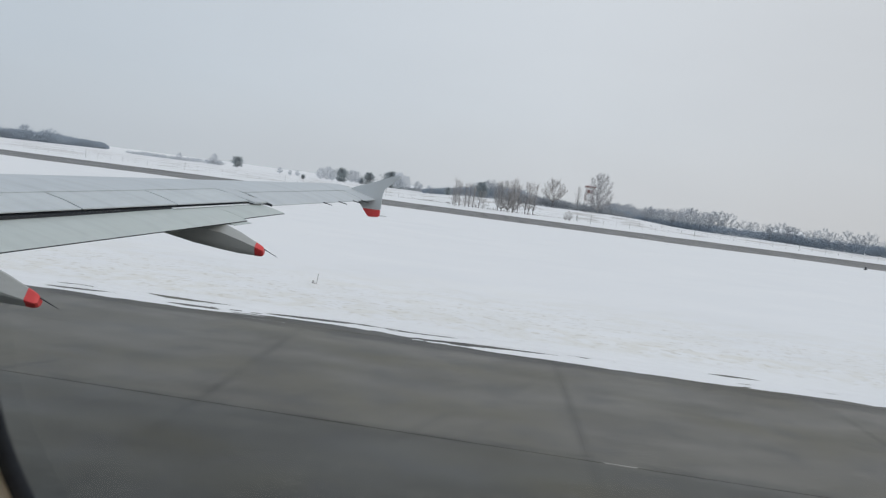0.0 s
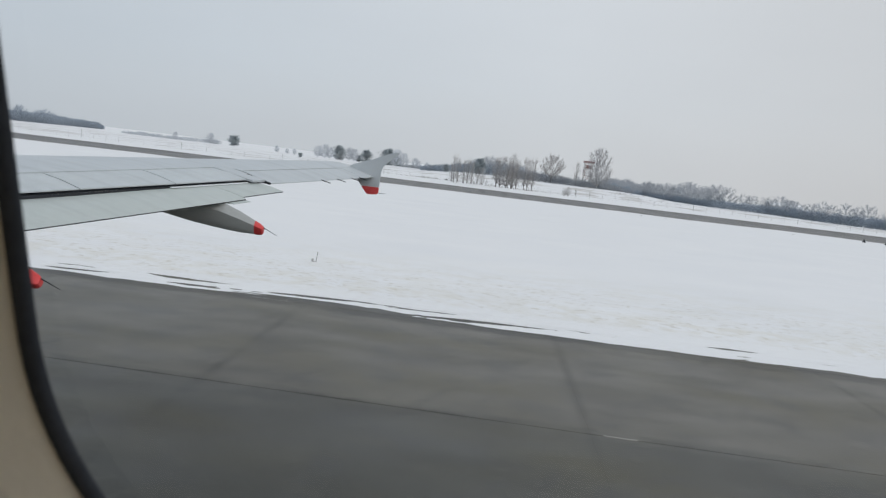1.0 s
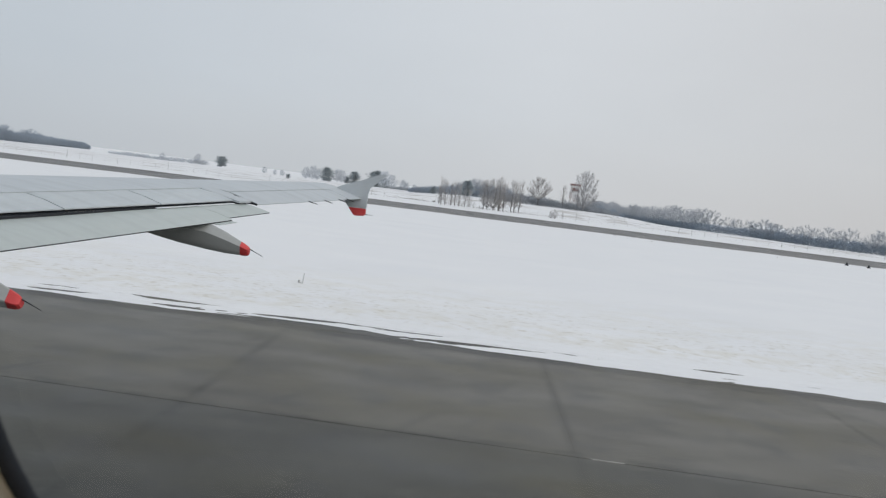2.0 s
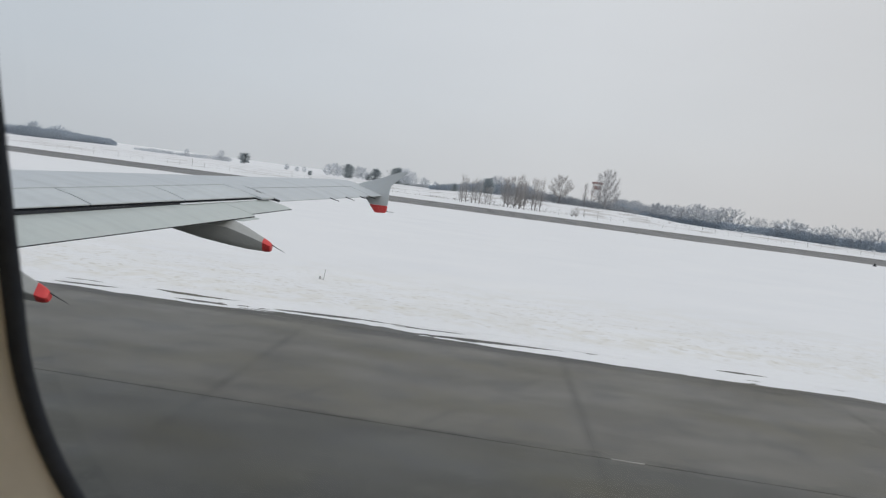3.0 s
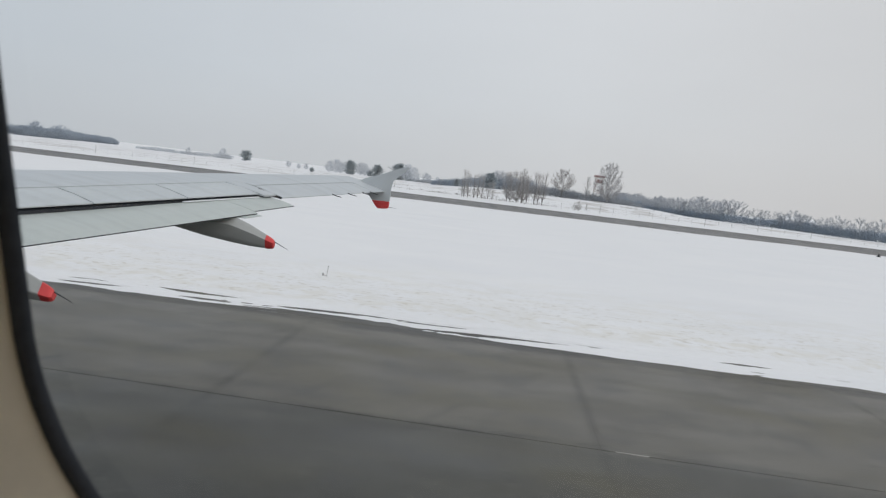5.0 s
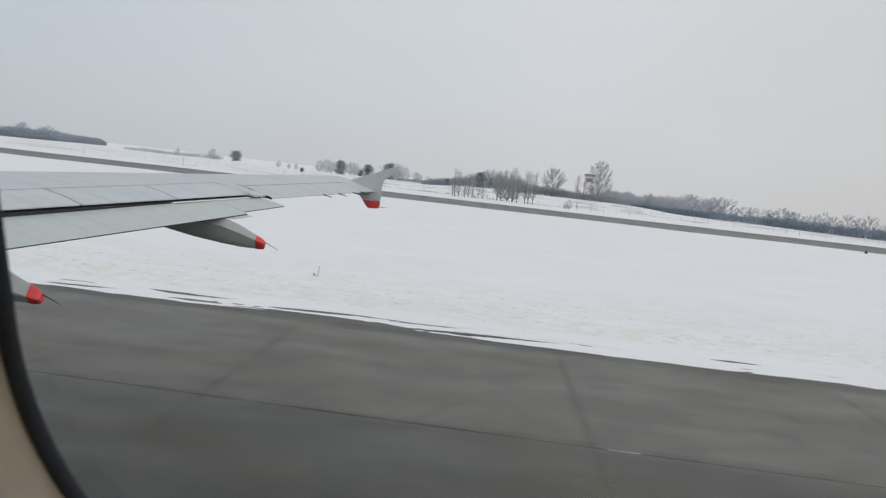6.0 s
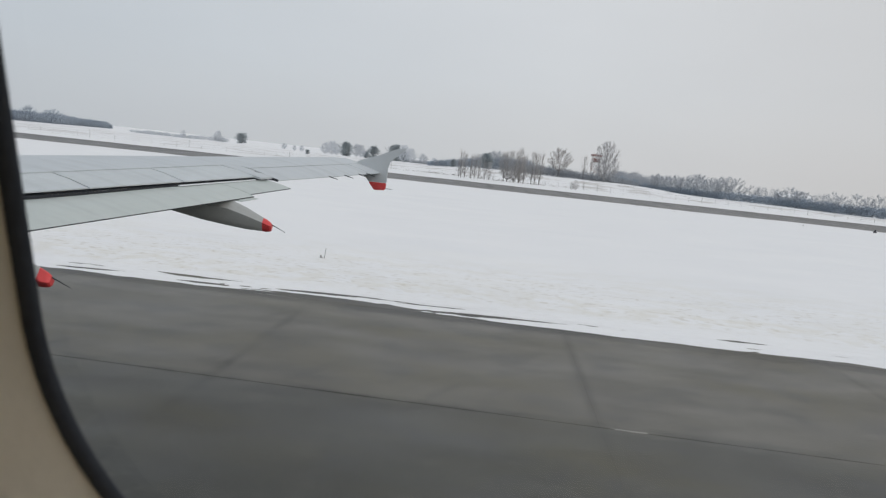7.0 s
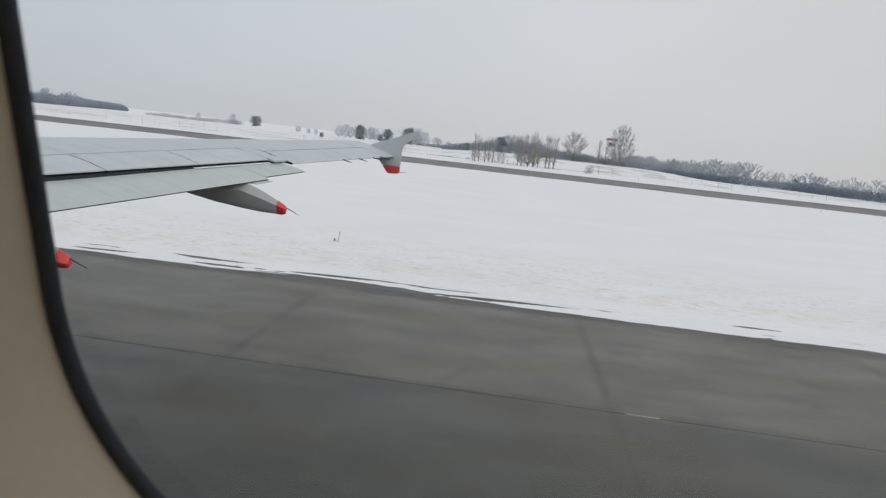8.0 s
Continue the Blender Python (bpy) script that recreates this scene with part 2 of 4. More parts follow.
# scrape marks of the snow brushes, slantwise across the lanes
slant = n.new("ShaderNodeVectorRotate")
slant.rotation_type = "Z_AXIS"
slant.inputs["Angle"].default_value = radians(24)
l.new(p, slant.inputs["Vector"])
mix_in(M_SLAB, times_mask(n, l, noise_mask(n, l, slant.outputs[0], (2.6, 0.16, 1), 1.0, 0.52, 0.68, 4), noise_mask(n, l, p, (0.16, 0.3, 1), 1.0, 0.48, 0.62, 3)), (0.056, 0.056, 0.055), 0.42)
# crumbled, dirty edges along the long joint
mix_in(M_SLAB, times_mask(n, l, band_mask(n, l, p, "Y", JOINT_Y - 0.10, JOINT_Y - 0.02, JOINT_Y + 0.05, JOINT_Y + 0.34), noise_mask(n, l, p, (0.6, 1.4, 1), 1.5, 0.44, 0.60, 7)), (0.045, 0.045, 0.043), 0.60)
# broad blotches, then grit
mix_in(M_SLAB, noise_mask(n, l, p, (0.8, 0.9, 1), 1.0, 0.50, 0.68, 5), (0.080, 0.083, 0.086), 0.45)
mix_in(M_SLAB, noise_mask(n, l, p, (0.8, 1.0, 1), 4.5, 0.52, 0.72, 6), (0.165, 0.160, 0.148), 0.20)
mix_in(M_SLAB, noise_mask(n, l, p, (1, 1, 1), 22, 0.52, 0.75, 4), (0.16, 0.158, 0.15), 0.08)

M_FARSLAB = mat("old_asphalt", (0.165, 0.165, 0.167), 0.7, 0, 0.10, 0.08, 1.2, 0, (0.3, 1, 1), (0.19, 0.188, 0.185))
n, l = M_FARSLAB.node_tree.nodes, M_FARSLAB.node_tree.links
p = n.new("ShaderNodeNewGeometry").outputs["Position"]
mix_in(M_FARSLAB, noise_mask(n, l, p, (0.02, 0.6, 1), 1.0, 0.48, 0.66, 5), (0.10, 0.10, 0.101), 0.45)
mix_in(M_FARSLAB, noise_mask(n, l, p, (0.6, 0.03, 1), 0.7, 0.53, 0.64, 4), (0.09, 0.09, 0.09), 0.7)
mix_in(M_FARSLAB, noise_mask(n, l, p, (0.25, 0.12, 1), 1.0, 0.52, 0.68, 6), (0.27, 0.27, 0.275), 0.6)
for lo_, hi_ in ((120.0, 130.5), (163.0, 176.0)):
    mix_in(M_FARSLAB, times_mask(n, l, band_mask(n, l, p, "Y", lo_, lo_ + 1.5, hi_ - 4.0, hi_), noise_mask(n, l, p, (0.2, 0.4, 1), 1.0, 0.35, 0.55)), (0.06, 0.06, 0.058), 0.8)
M_WORN = mat("worn_white_paint", (0.33, 0.32, 0.30), 0.7, 0, 0.35, 3.0, 30)
M_JOINT = mat("joint_sealant", (0.02, 0.02, 0.02), 0.8)
M_WING = mat("wing_grey_paint", (0.515, 0.555, 0.585), 0.42, 0, 0.05, 1.2, 9.0, 0, (0.6, 1.6, 1), (0.485, 0.525, 0.555))
M_SPOIL = mat("spoiler_grey_paint", (0.50, 0.545, 0.570), 0.40, 0, 0.05, 1.5, 12.0, 0, (2.0, 0.6, 1), (0.53, 0.57, 0.59), 0.5, 0.03)
M_FLAP = mat("flap_grey_paint", (0.49, 0.54, 0.525), 0.40, 0, 0.05, 1.2, 10.0, 0, (0.6, 1.6, 1), (0.46, 0.505, 0.495))
for m_ in (M_WING, M_FLAP, M_SPOIL):
    n, l = m_.node_tree.nodes, m_.node_tree.links
    p = n.new("ShaderNodeNewGeometry").outputs["Position"]
    mix_in(m_, noise_mask(n, l, p, (0.5, 5.0, 0.5), 1.3, 0.48, 0.78, 6), (0.30, 0.33, 0.34), 0.35)
    mix_in(m_, noise_mask(n, l, p, (1.0, 1.0, 1.0), 3.5, 0.58, 0.75, 6), (0.56, 0.585, 0.58), 0.30)
M_FAIR = mat("fairing_grey_paint", (0.43, 0.445, 0.44), 0.45, 0, 0.10, 2.0, 16.0, 0, (0.6, 2, 2), (0.37, 0.385, 0.38))
M_RED = mat("red_paint", (0.68, 0.060, 0.062), 0.45, 0, 0.10, 6.0, 30.0)
# near black for dark parts, and for shade coloured into the wing's gaps
M_DARK = mat("dark_part_gap_shade", (0.018, 0.022, 0.029), 0.7, 0, 0.2, 4, 20)
M_BARE = mat("bright_seal", (0.84, 0.875, 0.91), 0.4, 0.0, 0.04, 4, 30)
M_HULL = mat("hull_white_paint", (0.72, 0.72, 0.72), 0.4, 0, 0.04, 0.8, 8)
M_CREAM = mat("cream_plastic", (0.64, 0.61, 0.53), 0.6, 0, 0.04, 18, 240, 0.03, (1, 1, 1), (0.62, 0.585, 0.505))
M_SEAL = mat("black_rubber", (0.040, 0.047, 0.060), 0.7, 0, 0.2, 60, 400, spec=0.2)
M_BARK = mat("winter_bark", (0.27, 0.265, 0.265), 0.9, 0, 0.25, 0.6, 6, 0, (1, 1, 0.4), (0.20, 0.185, 0.17))
M_TWIG = mat("winter_twigs", (0.54, 0.53, 0.535), 0.9, 0, 0.25, 0.3, 4, 0, (1, 1, 1), (0.25, 0.235, 0.22))
# these far twig and needle colours have distance haze mixed into them
M_FARTWIG = mat("far_hazed_twigs", (0.41, 0.475, 0.555), 0.9, 0, 0.20, 0.08, 1.2, 0, (1, 1, 1), (0.35, 0.40, 0.46))
M_FARBARE = mat("hazed_twigs", (0.52, 0.545, 0.58), 0.9, 0, 0.12, 0.05, 0.8, 0, (1, 1, 1), (0.44, 0.465, 0.50))
M_HAZY = mat("pale_hazed_twigs", (0.66, 0.69, 0.73), 0.9, 0, 0.12, 0.05, 0.8, 0, (1, 1, 1), (0.58, 0.61, 0.65))
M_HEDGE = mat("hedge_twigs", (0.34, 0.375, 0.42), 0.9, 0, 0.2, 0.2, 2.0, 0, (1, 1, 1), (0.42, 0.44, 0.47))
M_OLDTWIG = mat("grey_twigs", (0.40, 0.40, 0.415), 0.9, 0, 0.2, 0.3, 4, 0, (1, 1, 1), (0.46, 0.455, 0.46))
M_FIR = mat("evergreen_needles", (0.38, 0.43, 0.46), 0.85, 0, 0.3, 0.5, 5, 0, (1, 1, 1), (0.30, 0.34, 0.36))
M_LAMP = bpy.data.materials.new("lamp_diffuser")
M_LAMP.use_nodes = True
M_LAMP.node_tree.nodes["Principled BSDF"].inputs["Emission Color"].default_value = (1.0, 0.88, 0.72, 1)
M_LAMP.node_tree.nodes["Principled BSDF"].inputs["Emission Strength"].default_value = 2.2
M_POST = mat("weathered_fence_metal", (0.42, 0.42, 0.42), 0.7, 0, 0.2, 1, 20)
M_WHITE = mat("white_paint", (0.75, 0.74, 0.72), 0.5, 0, 0.08, 1, 12)
M_TRED = mat("faded_red_paint", (0.33, 0.205, 0.195), 0.55, 0, 0.12, 1, 12)

M_GLASS = bpy.data.materials.new("window_pane")
M_GLASS.use_nodes = True
n, l = M_GLASS.node_tree.nodes, M_GLASS.node_tree.links
n.clear()
g_out, g_mix = n.new("ShaderNodeOutputMaterial"), n.new("ShaderNodeMixShader")
g_tr, g_gl, g_fr = n.new("ShaderNodeBsdfTransparent"), n.new("ShaderNodeBsdfGlossy"), n.new("ShaderNodeFresnel")
g_tr.inputs[0].default_value = (0.97, 0.985, 0.985, 1)
g_gl.inputs["Roughness"].default_value = 0.02
g_fr.inputs[0].default_value = 1.30
l.new(g_fr.outputs[0], g_mix.inputs[0])
l.new(g_tr.outputs[0], g_mix.inputs[1])
l.new(g_gl.outputs[0], g_mix.inputs[2])
l.new(g_mix.outputs[0], g_out.inputs[0])


# ---- mesh helpers ----
def link_mesh(name, verts, faces, material, parent=None, label="", smooth=False):
    me = bpy.data.meshes.new(name)
    me.from_pydata([tuple(v) for v in verts], [], faces)
    me.validate()
    me.materials.append(material)
    if smooth:
        me.polygons.foreach_set("use_smooth", [True] * len(me.polygons))
    me.update()
    ob = new(name, me)
    if parent:
        ob.parent = parent
    return tagged(ob, label=label)


def part(name, bm, material, parent=None, label="", smooth=False):
    """Links a bmesh as one mesh object under a thing or a part."""
    bmesh.ops.recalc_face_normals(bm, faces=bm.faces[:])
    me = bpy.data.meshes.new(name)
    bm.to_mesh(me)
    bm.free()
    me.materials.append(material)
    if smooth:
        me.polygons.foreach_set("use_smooth", [True] * len(me.polygons))
    ob = new(name, me)
    if parent:
        ob.parent = parent
    return tagged(ob, label=label)


def loft(rings, closed=True, caps=True):
    """A bmesh skin over rings of equally many points."""
    bm = bmesh.new()
    vs = [[bm.verts.new(q) for q in ring] for ring in rings]
    k = len(rings[0])
    for a, b in zip(vs, vs[1:]):
        for i in range(k if closed else k - 1):
            bm.faces.new((a[i], a[(i + 1) % k], b[(i + 1) % k], b[i]))
    if caps and closed:
        bm.faces.new(vs[0][::-1])
        bm.faces.new(vs[-1])
    return bm


def box(sx_, sy_, sz_, at=(0, 0, 0), bevel=0.0):
    bm = bmesh.new()
    bmesh.ops.create_cube(bm, size=1.0, matrix=Matrix.Translation(at) @ Matrix.Diagonal((sx_, sy_, sz_, 1)))
    if bevel:
        bmesh.ops.bevel(bm, geom=bm.edges[:], offset=bevel, segments=2, affect="EDGES")
    return bm


def rod(a, b, r0, r1, sides=6):
    a, b = Vector(a), Vector(b)
    d = (b - a).normalized()
    u = d.orthogonal().normalized()
    v = d.cross(u)
    ang = [2 * math.pi * i / sides for i in range(sides)]
    return loft([[c + (u * math.cos(t) + v * math.sin(t)) * r for t in ang] for c, r in ((a, r0), (b, r1))])


def empty(name, at=(0, 0, 0)):
    ob = new(name)
    ob.location = at
    return ob


# ---- ground: one sheet of snow, bare strips where the paving shows ----
EDGE_Y, FAR0, FAR1 = 18.9, 127.0, 172.0


def graded(parts_):
    out = []
    for a, b, step in parts_:
        k = max(1, int(round((b - a) / step)))
        out += [a + (b - a) * i / k for i in range(k)]
    return np.array(out + [parts_[-1][1]])


def wave(x, y, seed, terms=14, lo=0.15, hi=3.0):
    """A cheap rolling noise: a sum of sines of random heading."""
    r = np.random.RandomState(seed)
    z = np.zeros_like(x)
    for _ in range(terms):
        f = math.exp(r.uniform(math.log(lo), math.log(hi)))
        a = r.uniform(0, 2 * math.pi)
        z += np.sin(f * (x * math.cos(a) + y * math.sin(a)) + r.uniform(0, 6.28)) / math.sqrt(f / lo)
    return z / math.sqrt(terms)


def step01(v):
    v = np.clip(v, 0, 1)
    return v * v * (3 - 2 * v)


def knoll(x, y):
    """A low rise of the land under the broadleaf trees."""
    return 2.3 * step01((y - 225) / 85) * step01((x + 40) / 50) * (1 - step01((x - 70) / 35)) * (1 - step01((y - 470) / 80))


def land(x, y):
    return float(knoll(np.float64(x), np.float64(y)))


gx = graded([(-4500, -900, 400), (-900, -240, 20), (-240, -40, 1.6), (-40, -17, 0.6), (-17, 17, 0.11), (17, 40, 0.6), (40, 240, 1.6), (240, 900, 20), (900, 4500, 400)])
gy = graded([(-3000, -60, 250), (-60, -28, 4), (-28, 17.4, 3), (17.4, 18.2, 0.07), (18.2, 20.9, 0.045), (20.9, 22, 0.07), (22, 30, 0.14), (30, 60, 1.2), (60, 116, 4), (116, 138, 0.6), (138, 164, 6), (164, 180, 0.6), (180, 230, 2), (230, 700, 12), (700, 4600, 300)])
GX, GY = np.meshgrid(gx, gy)
edge = EDGE_Y + 0.25 - 0.032 * np.clip(GX, -80, 80) + 0.11 * wave(GX, GX * 0, 3, 14, 0.12, 1.6) + 0.050 * wave(GX, GX * 0, 43, 18, 1.6, 12.0)
rise = (GY - edge)
streak = wave(GX * 0.13, GY * 2.2, 5, 18, 2.2, 4.2) * 0.6 + wave(GX * 0.24, GY * 4.5, 6, 18, 2.2, 5.0) * 0.55
fret = wave(GX * 0.9, GY * 1.6, 17, 30, 6.0, 18.0)
patch = wave(GX, GY, 7, 10, 0.25, 0.9)
GZ = np.clip(0.050 * rise, -0.050, 0.030) + 0.11 * step01((rise - 0.7) / 3.2) * (1 - 0.4 * step01((rise - 5) / 4))
GZ += (0.024 * streak + 0.010 * patch + 0.006 * fret) * step01((rise + 0.06) / 0.2) * (1 - 0.7 * step01((rise - 1.2) / 2.2))
GZ += 0.015 * wave(GX * 0.9, GY * 1.1, 8, 34, 0.9, 14) * step01((rise - 0.6) / 1.5) * (1 - step01((GY - 27) / 6))
GZ += 0.05 * wave(GX * 0.25, GY * 0.6, 9, 12, 0.05, 0.6) * step01((GY - 24) / 15) * (GY < 700)
for at, wid, seed_, cut in ((0.95, 0.075, 31, 0.3), (1.55, 0.055, 33, 0.6)):   # wind-cut slits down to the paving
    line = (rise - at - 0.13 * wave(GX, GX * 0, seed_, 8, 0.1, 0.8) - 0.030 * fret) / wid
    GZ -= 0.10 * np.exp(-line * line) * step01((wave(GX, GX * 0, seed_ + 20, 14, 0.30, 2.6) - cut) / 0.35) * (GY < 24)
tear = wave(GX * 0.42, GY * 5.0, 41, 26, 1.6, 5.0)                      # the thin rim, torn into strips along the runway
worn = wave(GX, GX * 0, 42, 8, 0.10, 0.6)
GZ -= 0.09 * step01((tear - 0.40 - 0.2 * worn) / 0.22) * step01((rise + 0.12) / 0.16) * (1 - step01((rise - 0.8) / 0.8)) * (GY < 24)
near_side = step01((-27.0 - GY) / 2)
GZ += near_side * 0.12
far_in = step01((GY - FAR0 + 2.6 * wave(GX, GX * 0, 12, 20, 0.05, 0.7)) / 1.2) * step01((FAR1 - GY + 2.6 * wave(GX, GX * 0, 13, 20, 0.05, 0.7)) / 1.2)
GZ = GZ * (1 - far_in) - 0.10 * far_in
bank = step01((GY - 176) / 12) * (1 - step01((GY - 235) / 60))
GZ += bank * (0.25 + 0.22 * wave(GX * 0.5, GY, 15, 12, 0.05, 0.6))
GZ += knoll(GX, GY)
nx, ny = len(gx), len(gy)
me = bpy.data.meshes.new("ground")
verts = np.stack([GX, GY, GZ], -1).reshape(-1, 3)
idx = np.arange(nx * ny).reshape(ny, nx)
quads = np.stack([idx[:-1, :-1], idx[:-1, 1:], idx[1:, 1:], idx[1:, :-1]], -1).reshape(-1, 4)
me.vertices.add(len(verts))
me.vertices.foreach_set("co", verts.astype(np.float32).ravel())
me.loops.add(quads.size)
me.loops.foreach_set("vertex_index", quads.astype(np.int32).ravel())
me.polygons.add(len(quads))
me.polygons.foreach_set("loop_start", np.arange(0, quads.size, 4, dtype=np.int32))
me.polygons.foreach_set("use_smooth", np.ones(len(quads), bool))
me.update(calc_edges=True)
me.materials.append(M_SNOW)
ground = tagged(new("ground", me), "flat airfield ground under old wind-packed snow", "snow", kind="structure")

far_strip = link_mesh("road", [(x, y, -0.03) for y in (FAR0 - 9, FAR1 + 9) for x in (-3000, -600, 0, 600, 3000)],
                      [(i, i + 1, i + 6, i + 5) for i in range(4)], M_FARSLAB)
tagged(far_strip, "bare grey taxiway strip cleared through the snow", "taxiway", kind="structure")

# ---- trees ----
def seg(V, Fc, a, b, r0, r1, sides=3):
    """Adds a tapered branch piece to vertex and face lists."""
    d = (b - a).normalized()
    u = d.orthogonal().normalized()
    v = d.cross(u)
    s = len(V)
    for c, r in ((a, r0), (b, r1)):
        for i in range(sides):
            t = 2 * math.pi * i / sides
            V.append(c + (u * math.cos(t) + v * math.sin(t)) * r)
    for i in range(sides):
        j = (i + 1) % sides
        Fc.append((s + i, s + j, s + sides + j, s + sides + i))


def lean(rng, d, k):
    return (d + Vector((rng.uniform(-k, k), rng.uniform(-k, k), rng.uniform(-k, k)))).normalized()


def sliver(rng, V, Fc, a, d, ln, w):
    """One fine tapering twig."""
    u = d.orthogonal().normalized()
    v = d.cross(u)
    t = rng.uniform(0, 6.28)
    o = (u * math.cos(t) + v * math.sin(t)) * w * 0.5
    s = len(V)
    V.extend((a - o, a + o, a + d * ln))
    Fc.append((s, s + 1, s + 2))


def bare_tree(seed, h, wide=0.25, low=0.2, limbs=30, subs=6, twigs=9, steep=1.2, twig=0.05, r=0.015, loose=1.0):
    """Lists for the trunk with its limbs and for the crown of fine twigs, which fills an uneven egg."""
    rng = random.Random(seed)
    TV, TF, CV, CF = [], [], [], []
    pts = [Vector((0, 0, -0.3))]
    d = Vector((0, 0, 1))
    k = 9
    for i in range(k):
        d = (lean(rng, d, 0.10) + Vector((0, 0, 0.3))).normalized()
        pts.append(pts[-1] + d * (h * 0.92 / k))
    rad = [h * 0.014 * (1 - 0.93 * i / k) + 0.008 for i in range(k + 1)]
    for i in range(k):
        seg(TV, TF, pts[i], pts[i + 1], rad[i], rad[i + 1], 6)
    cz, ch = h * (1 + low) / 2, h * (1 - low) / 2
    for j in range(limbs):
        f = (j + rng.random()) / limbs
        zz = -0.75 + 1.7 * f
        az = j * 2.4 + rng.uniform(-0.6, 0.6)
        w = h * wide * math.sqrt(max(0.03, 1 - min(0.99, zz * zz))) * rng.uniform(0.6, 1.12) * (1.2 if zz < 0 else 1.0)
        e = Vector((math.cos(az) * w, math.sin(az) * w, cz + ch * zz * rng.uniform(0.9, 1.05)))
        z0 = min(max(h * low * 0.7, e.z - w * steep * rng.uniform(0.8, 1.2) - 0.03 * h), h * 0.88)
        i = min(k - 1, int(z0 / (h * 0.92) * k))
        a = pts[i].lerp(pts[i + 1], z0 / (h * 0.92) * k - i)
        bend = a.lerp(e, 0.5) + Vector((math.cos(az), math.sin(az), -0.5)) * w * 0.16
        q, m = a, 5
        r0 = rad[i] * 0.42
        for s in range(m):
            t = (s + 1) / m
            q2 = a * (1 - t) ** 2 + bend * 2 * t * (1 - t) + e * t * t + Vector((rng.uniform(-1, 1), rng.uniform(-1, 1), rng.uniform(-1, 1))) * h * 0.006
            seg(TV, TF, q, q2, max(r0 * (1 - s / m), r), max(r0 * (1 - t), r * 0.8), 3)
            d = (q2 - q).normalized()
            if s:
                for _ in range(subs * (s + 1) // m):
                    b0 = q.lerp(q2, rng.random())
                    e1 = (lean(rng, d, 0.95 * loose) + Vector((0, 0, 0.15))).normalized()
                    b1 = b0 + e1 * h * twig * rng.uniform(1.2, 2.6)
                    seg(CV, CF, b0, b1, r * 0.9, r * 0.5)
                    for _ in range(twigs):
                        t0 = b0.lerp(b1, rng.uniform(0.15, 1))
                        sliver(rng, CV, CF, t0, (lean(rng, e1, loose) + Vector((0, 0, 0.15))).normalized(), h * twig * rng.uniform(0.5, 1.2), r * 1.3)
            q = q2
    return TV, TF, CV, CF


def make_bare(name, seed, h, **kw):
    TV, TF, CV, CF = bare_tree(seed, h, **kw)
    e = empty(name)
    link_mesh("trunk", TV, TF, M_BARK, e, "", True)
    link_mesh("crown", CV, CF, M_TWIG, e)
    return e


def needles(rng, V, Fc, c, d, size, count):
    for _ in range(count):
        o = c + Vector((rng.gauss(0, 1), rng.gauss(0, 1), rng.gauss(0, 0.7))) * size
        a = lean(rng, d, 0.9) * size * rng.uniform(0.8, 1.6)
        b = a.orthogonal().normalized() * size * rng.uniform(0.3, 0.55)
        s = len(V)
        V.extend((o - b, o + b, o + a))
        Fc.append((s, s + 1, s + 2))


def make_evergreen(name, seed, h, wide=0.30, bottom=0.08, rounded=0.5):
    """A dark evergreen with an uneven crown of needle sprays."""
    rng = random.Random(seed)
    TV, TF, CV, CF = [], [], [], []
    top = Vector((rng.uniform(-0.1, 0.1), rng.uniform(-0.1, 0.1), h * 0.97))
    seg(TV, TF, Vector((0, 0, -0.3)), top, h * 0.022, 0.02, 6)
    whorls = 15
    for w in range(whorls):
        f = bottom + (1 - bottom) * w / whorls
        reach = h * wide * ((1 - f) ** (1 - rounded * 0.5) * rng.uniform(0.8, 1.2) * (0.5 + 0.5 * min(1, f / 0.3)) + 0.04)
        for b in range(7):
            az = b * 0.9 + w * 1.3 + rng.uniform(-0.3, 0.3)
            ln = reach * rng.uniform(0.6, 1.12)
            d = Vector((math.cos(az), math.sin(az), 0.30 + rng.uniform(-0.35, 0.45))).normalized()
            a = top * max(0.02, f + rng.uniform(-0.05, 0.04))
            seg(TV, TF, a, a + d * ln, 0.05, 0.02, 3)
            for s in range(5):
                needles(rng, CV, CF, a + d * ln * (0.25 + 0.19 * s), d, h * 0.044, 10)
    e = empty(name)
    link_mesh("trunk", TV, TF, M_BARK, e)
    link_mesh("crown", CV, CF, M_FIR, e)
    return e


def thicket_lists(rng, V, Fc, x, y, h, w, sprays, r=0.03, z=0.0):
    """Stems and twigs of one bush of a thicket."""
    for _ in range(sprays):
        a = Vector((x + rng.uniform(-w, w) * 0.5, y + rng.uniform(-w, w) * 0.5, z - 0.1))
        d = Vector((rng.gauss(0, 0.28), rng.gauss(0, 0.28), 1)).normalized()
        hh = h * rng.uniform(0.55, 1.0)
        b = a + d * hh
        seg(V, Fc, a, b, r * 1.6, r * 0.6)
        for _ in range(5):
            t0 = a.lerp(b, rng.uniform(0.25, 0.95))
            t1 = t0 + lean(rng, d, 0.8) * hh * rng.uniform(0.15, 0.38)
            seg(V, Fc, t0, t1, r, r * 0.5)


def place(ob, x, y, s=1.0, turn=0.0, z=0.0):
    ob.matrix_basis = pose(x, y, z, 0, 0, turn) @ Matrix.Diagonal((s, s, s, 1))
    return ob


def again(ob, x, y, s=1.0, turn=0.0, z=0.0):
    c = copy_thing(ob, pose(x, y, z, 0, 0, turn))
    c.scale = (s, s, s)
    return c


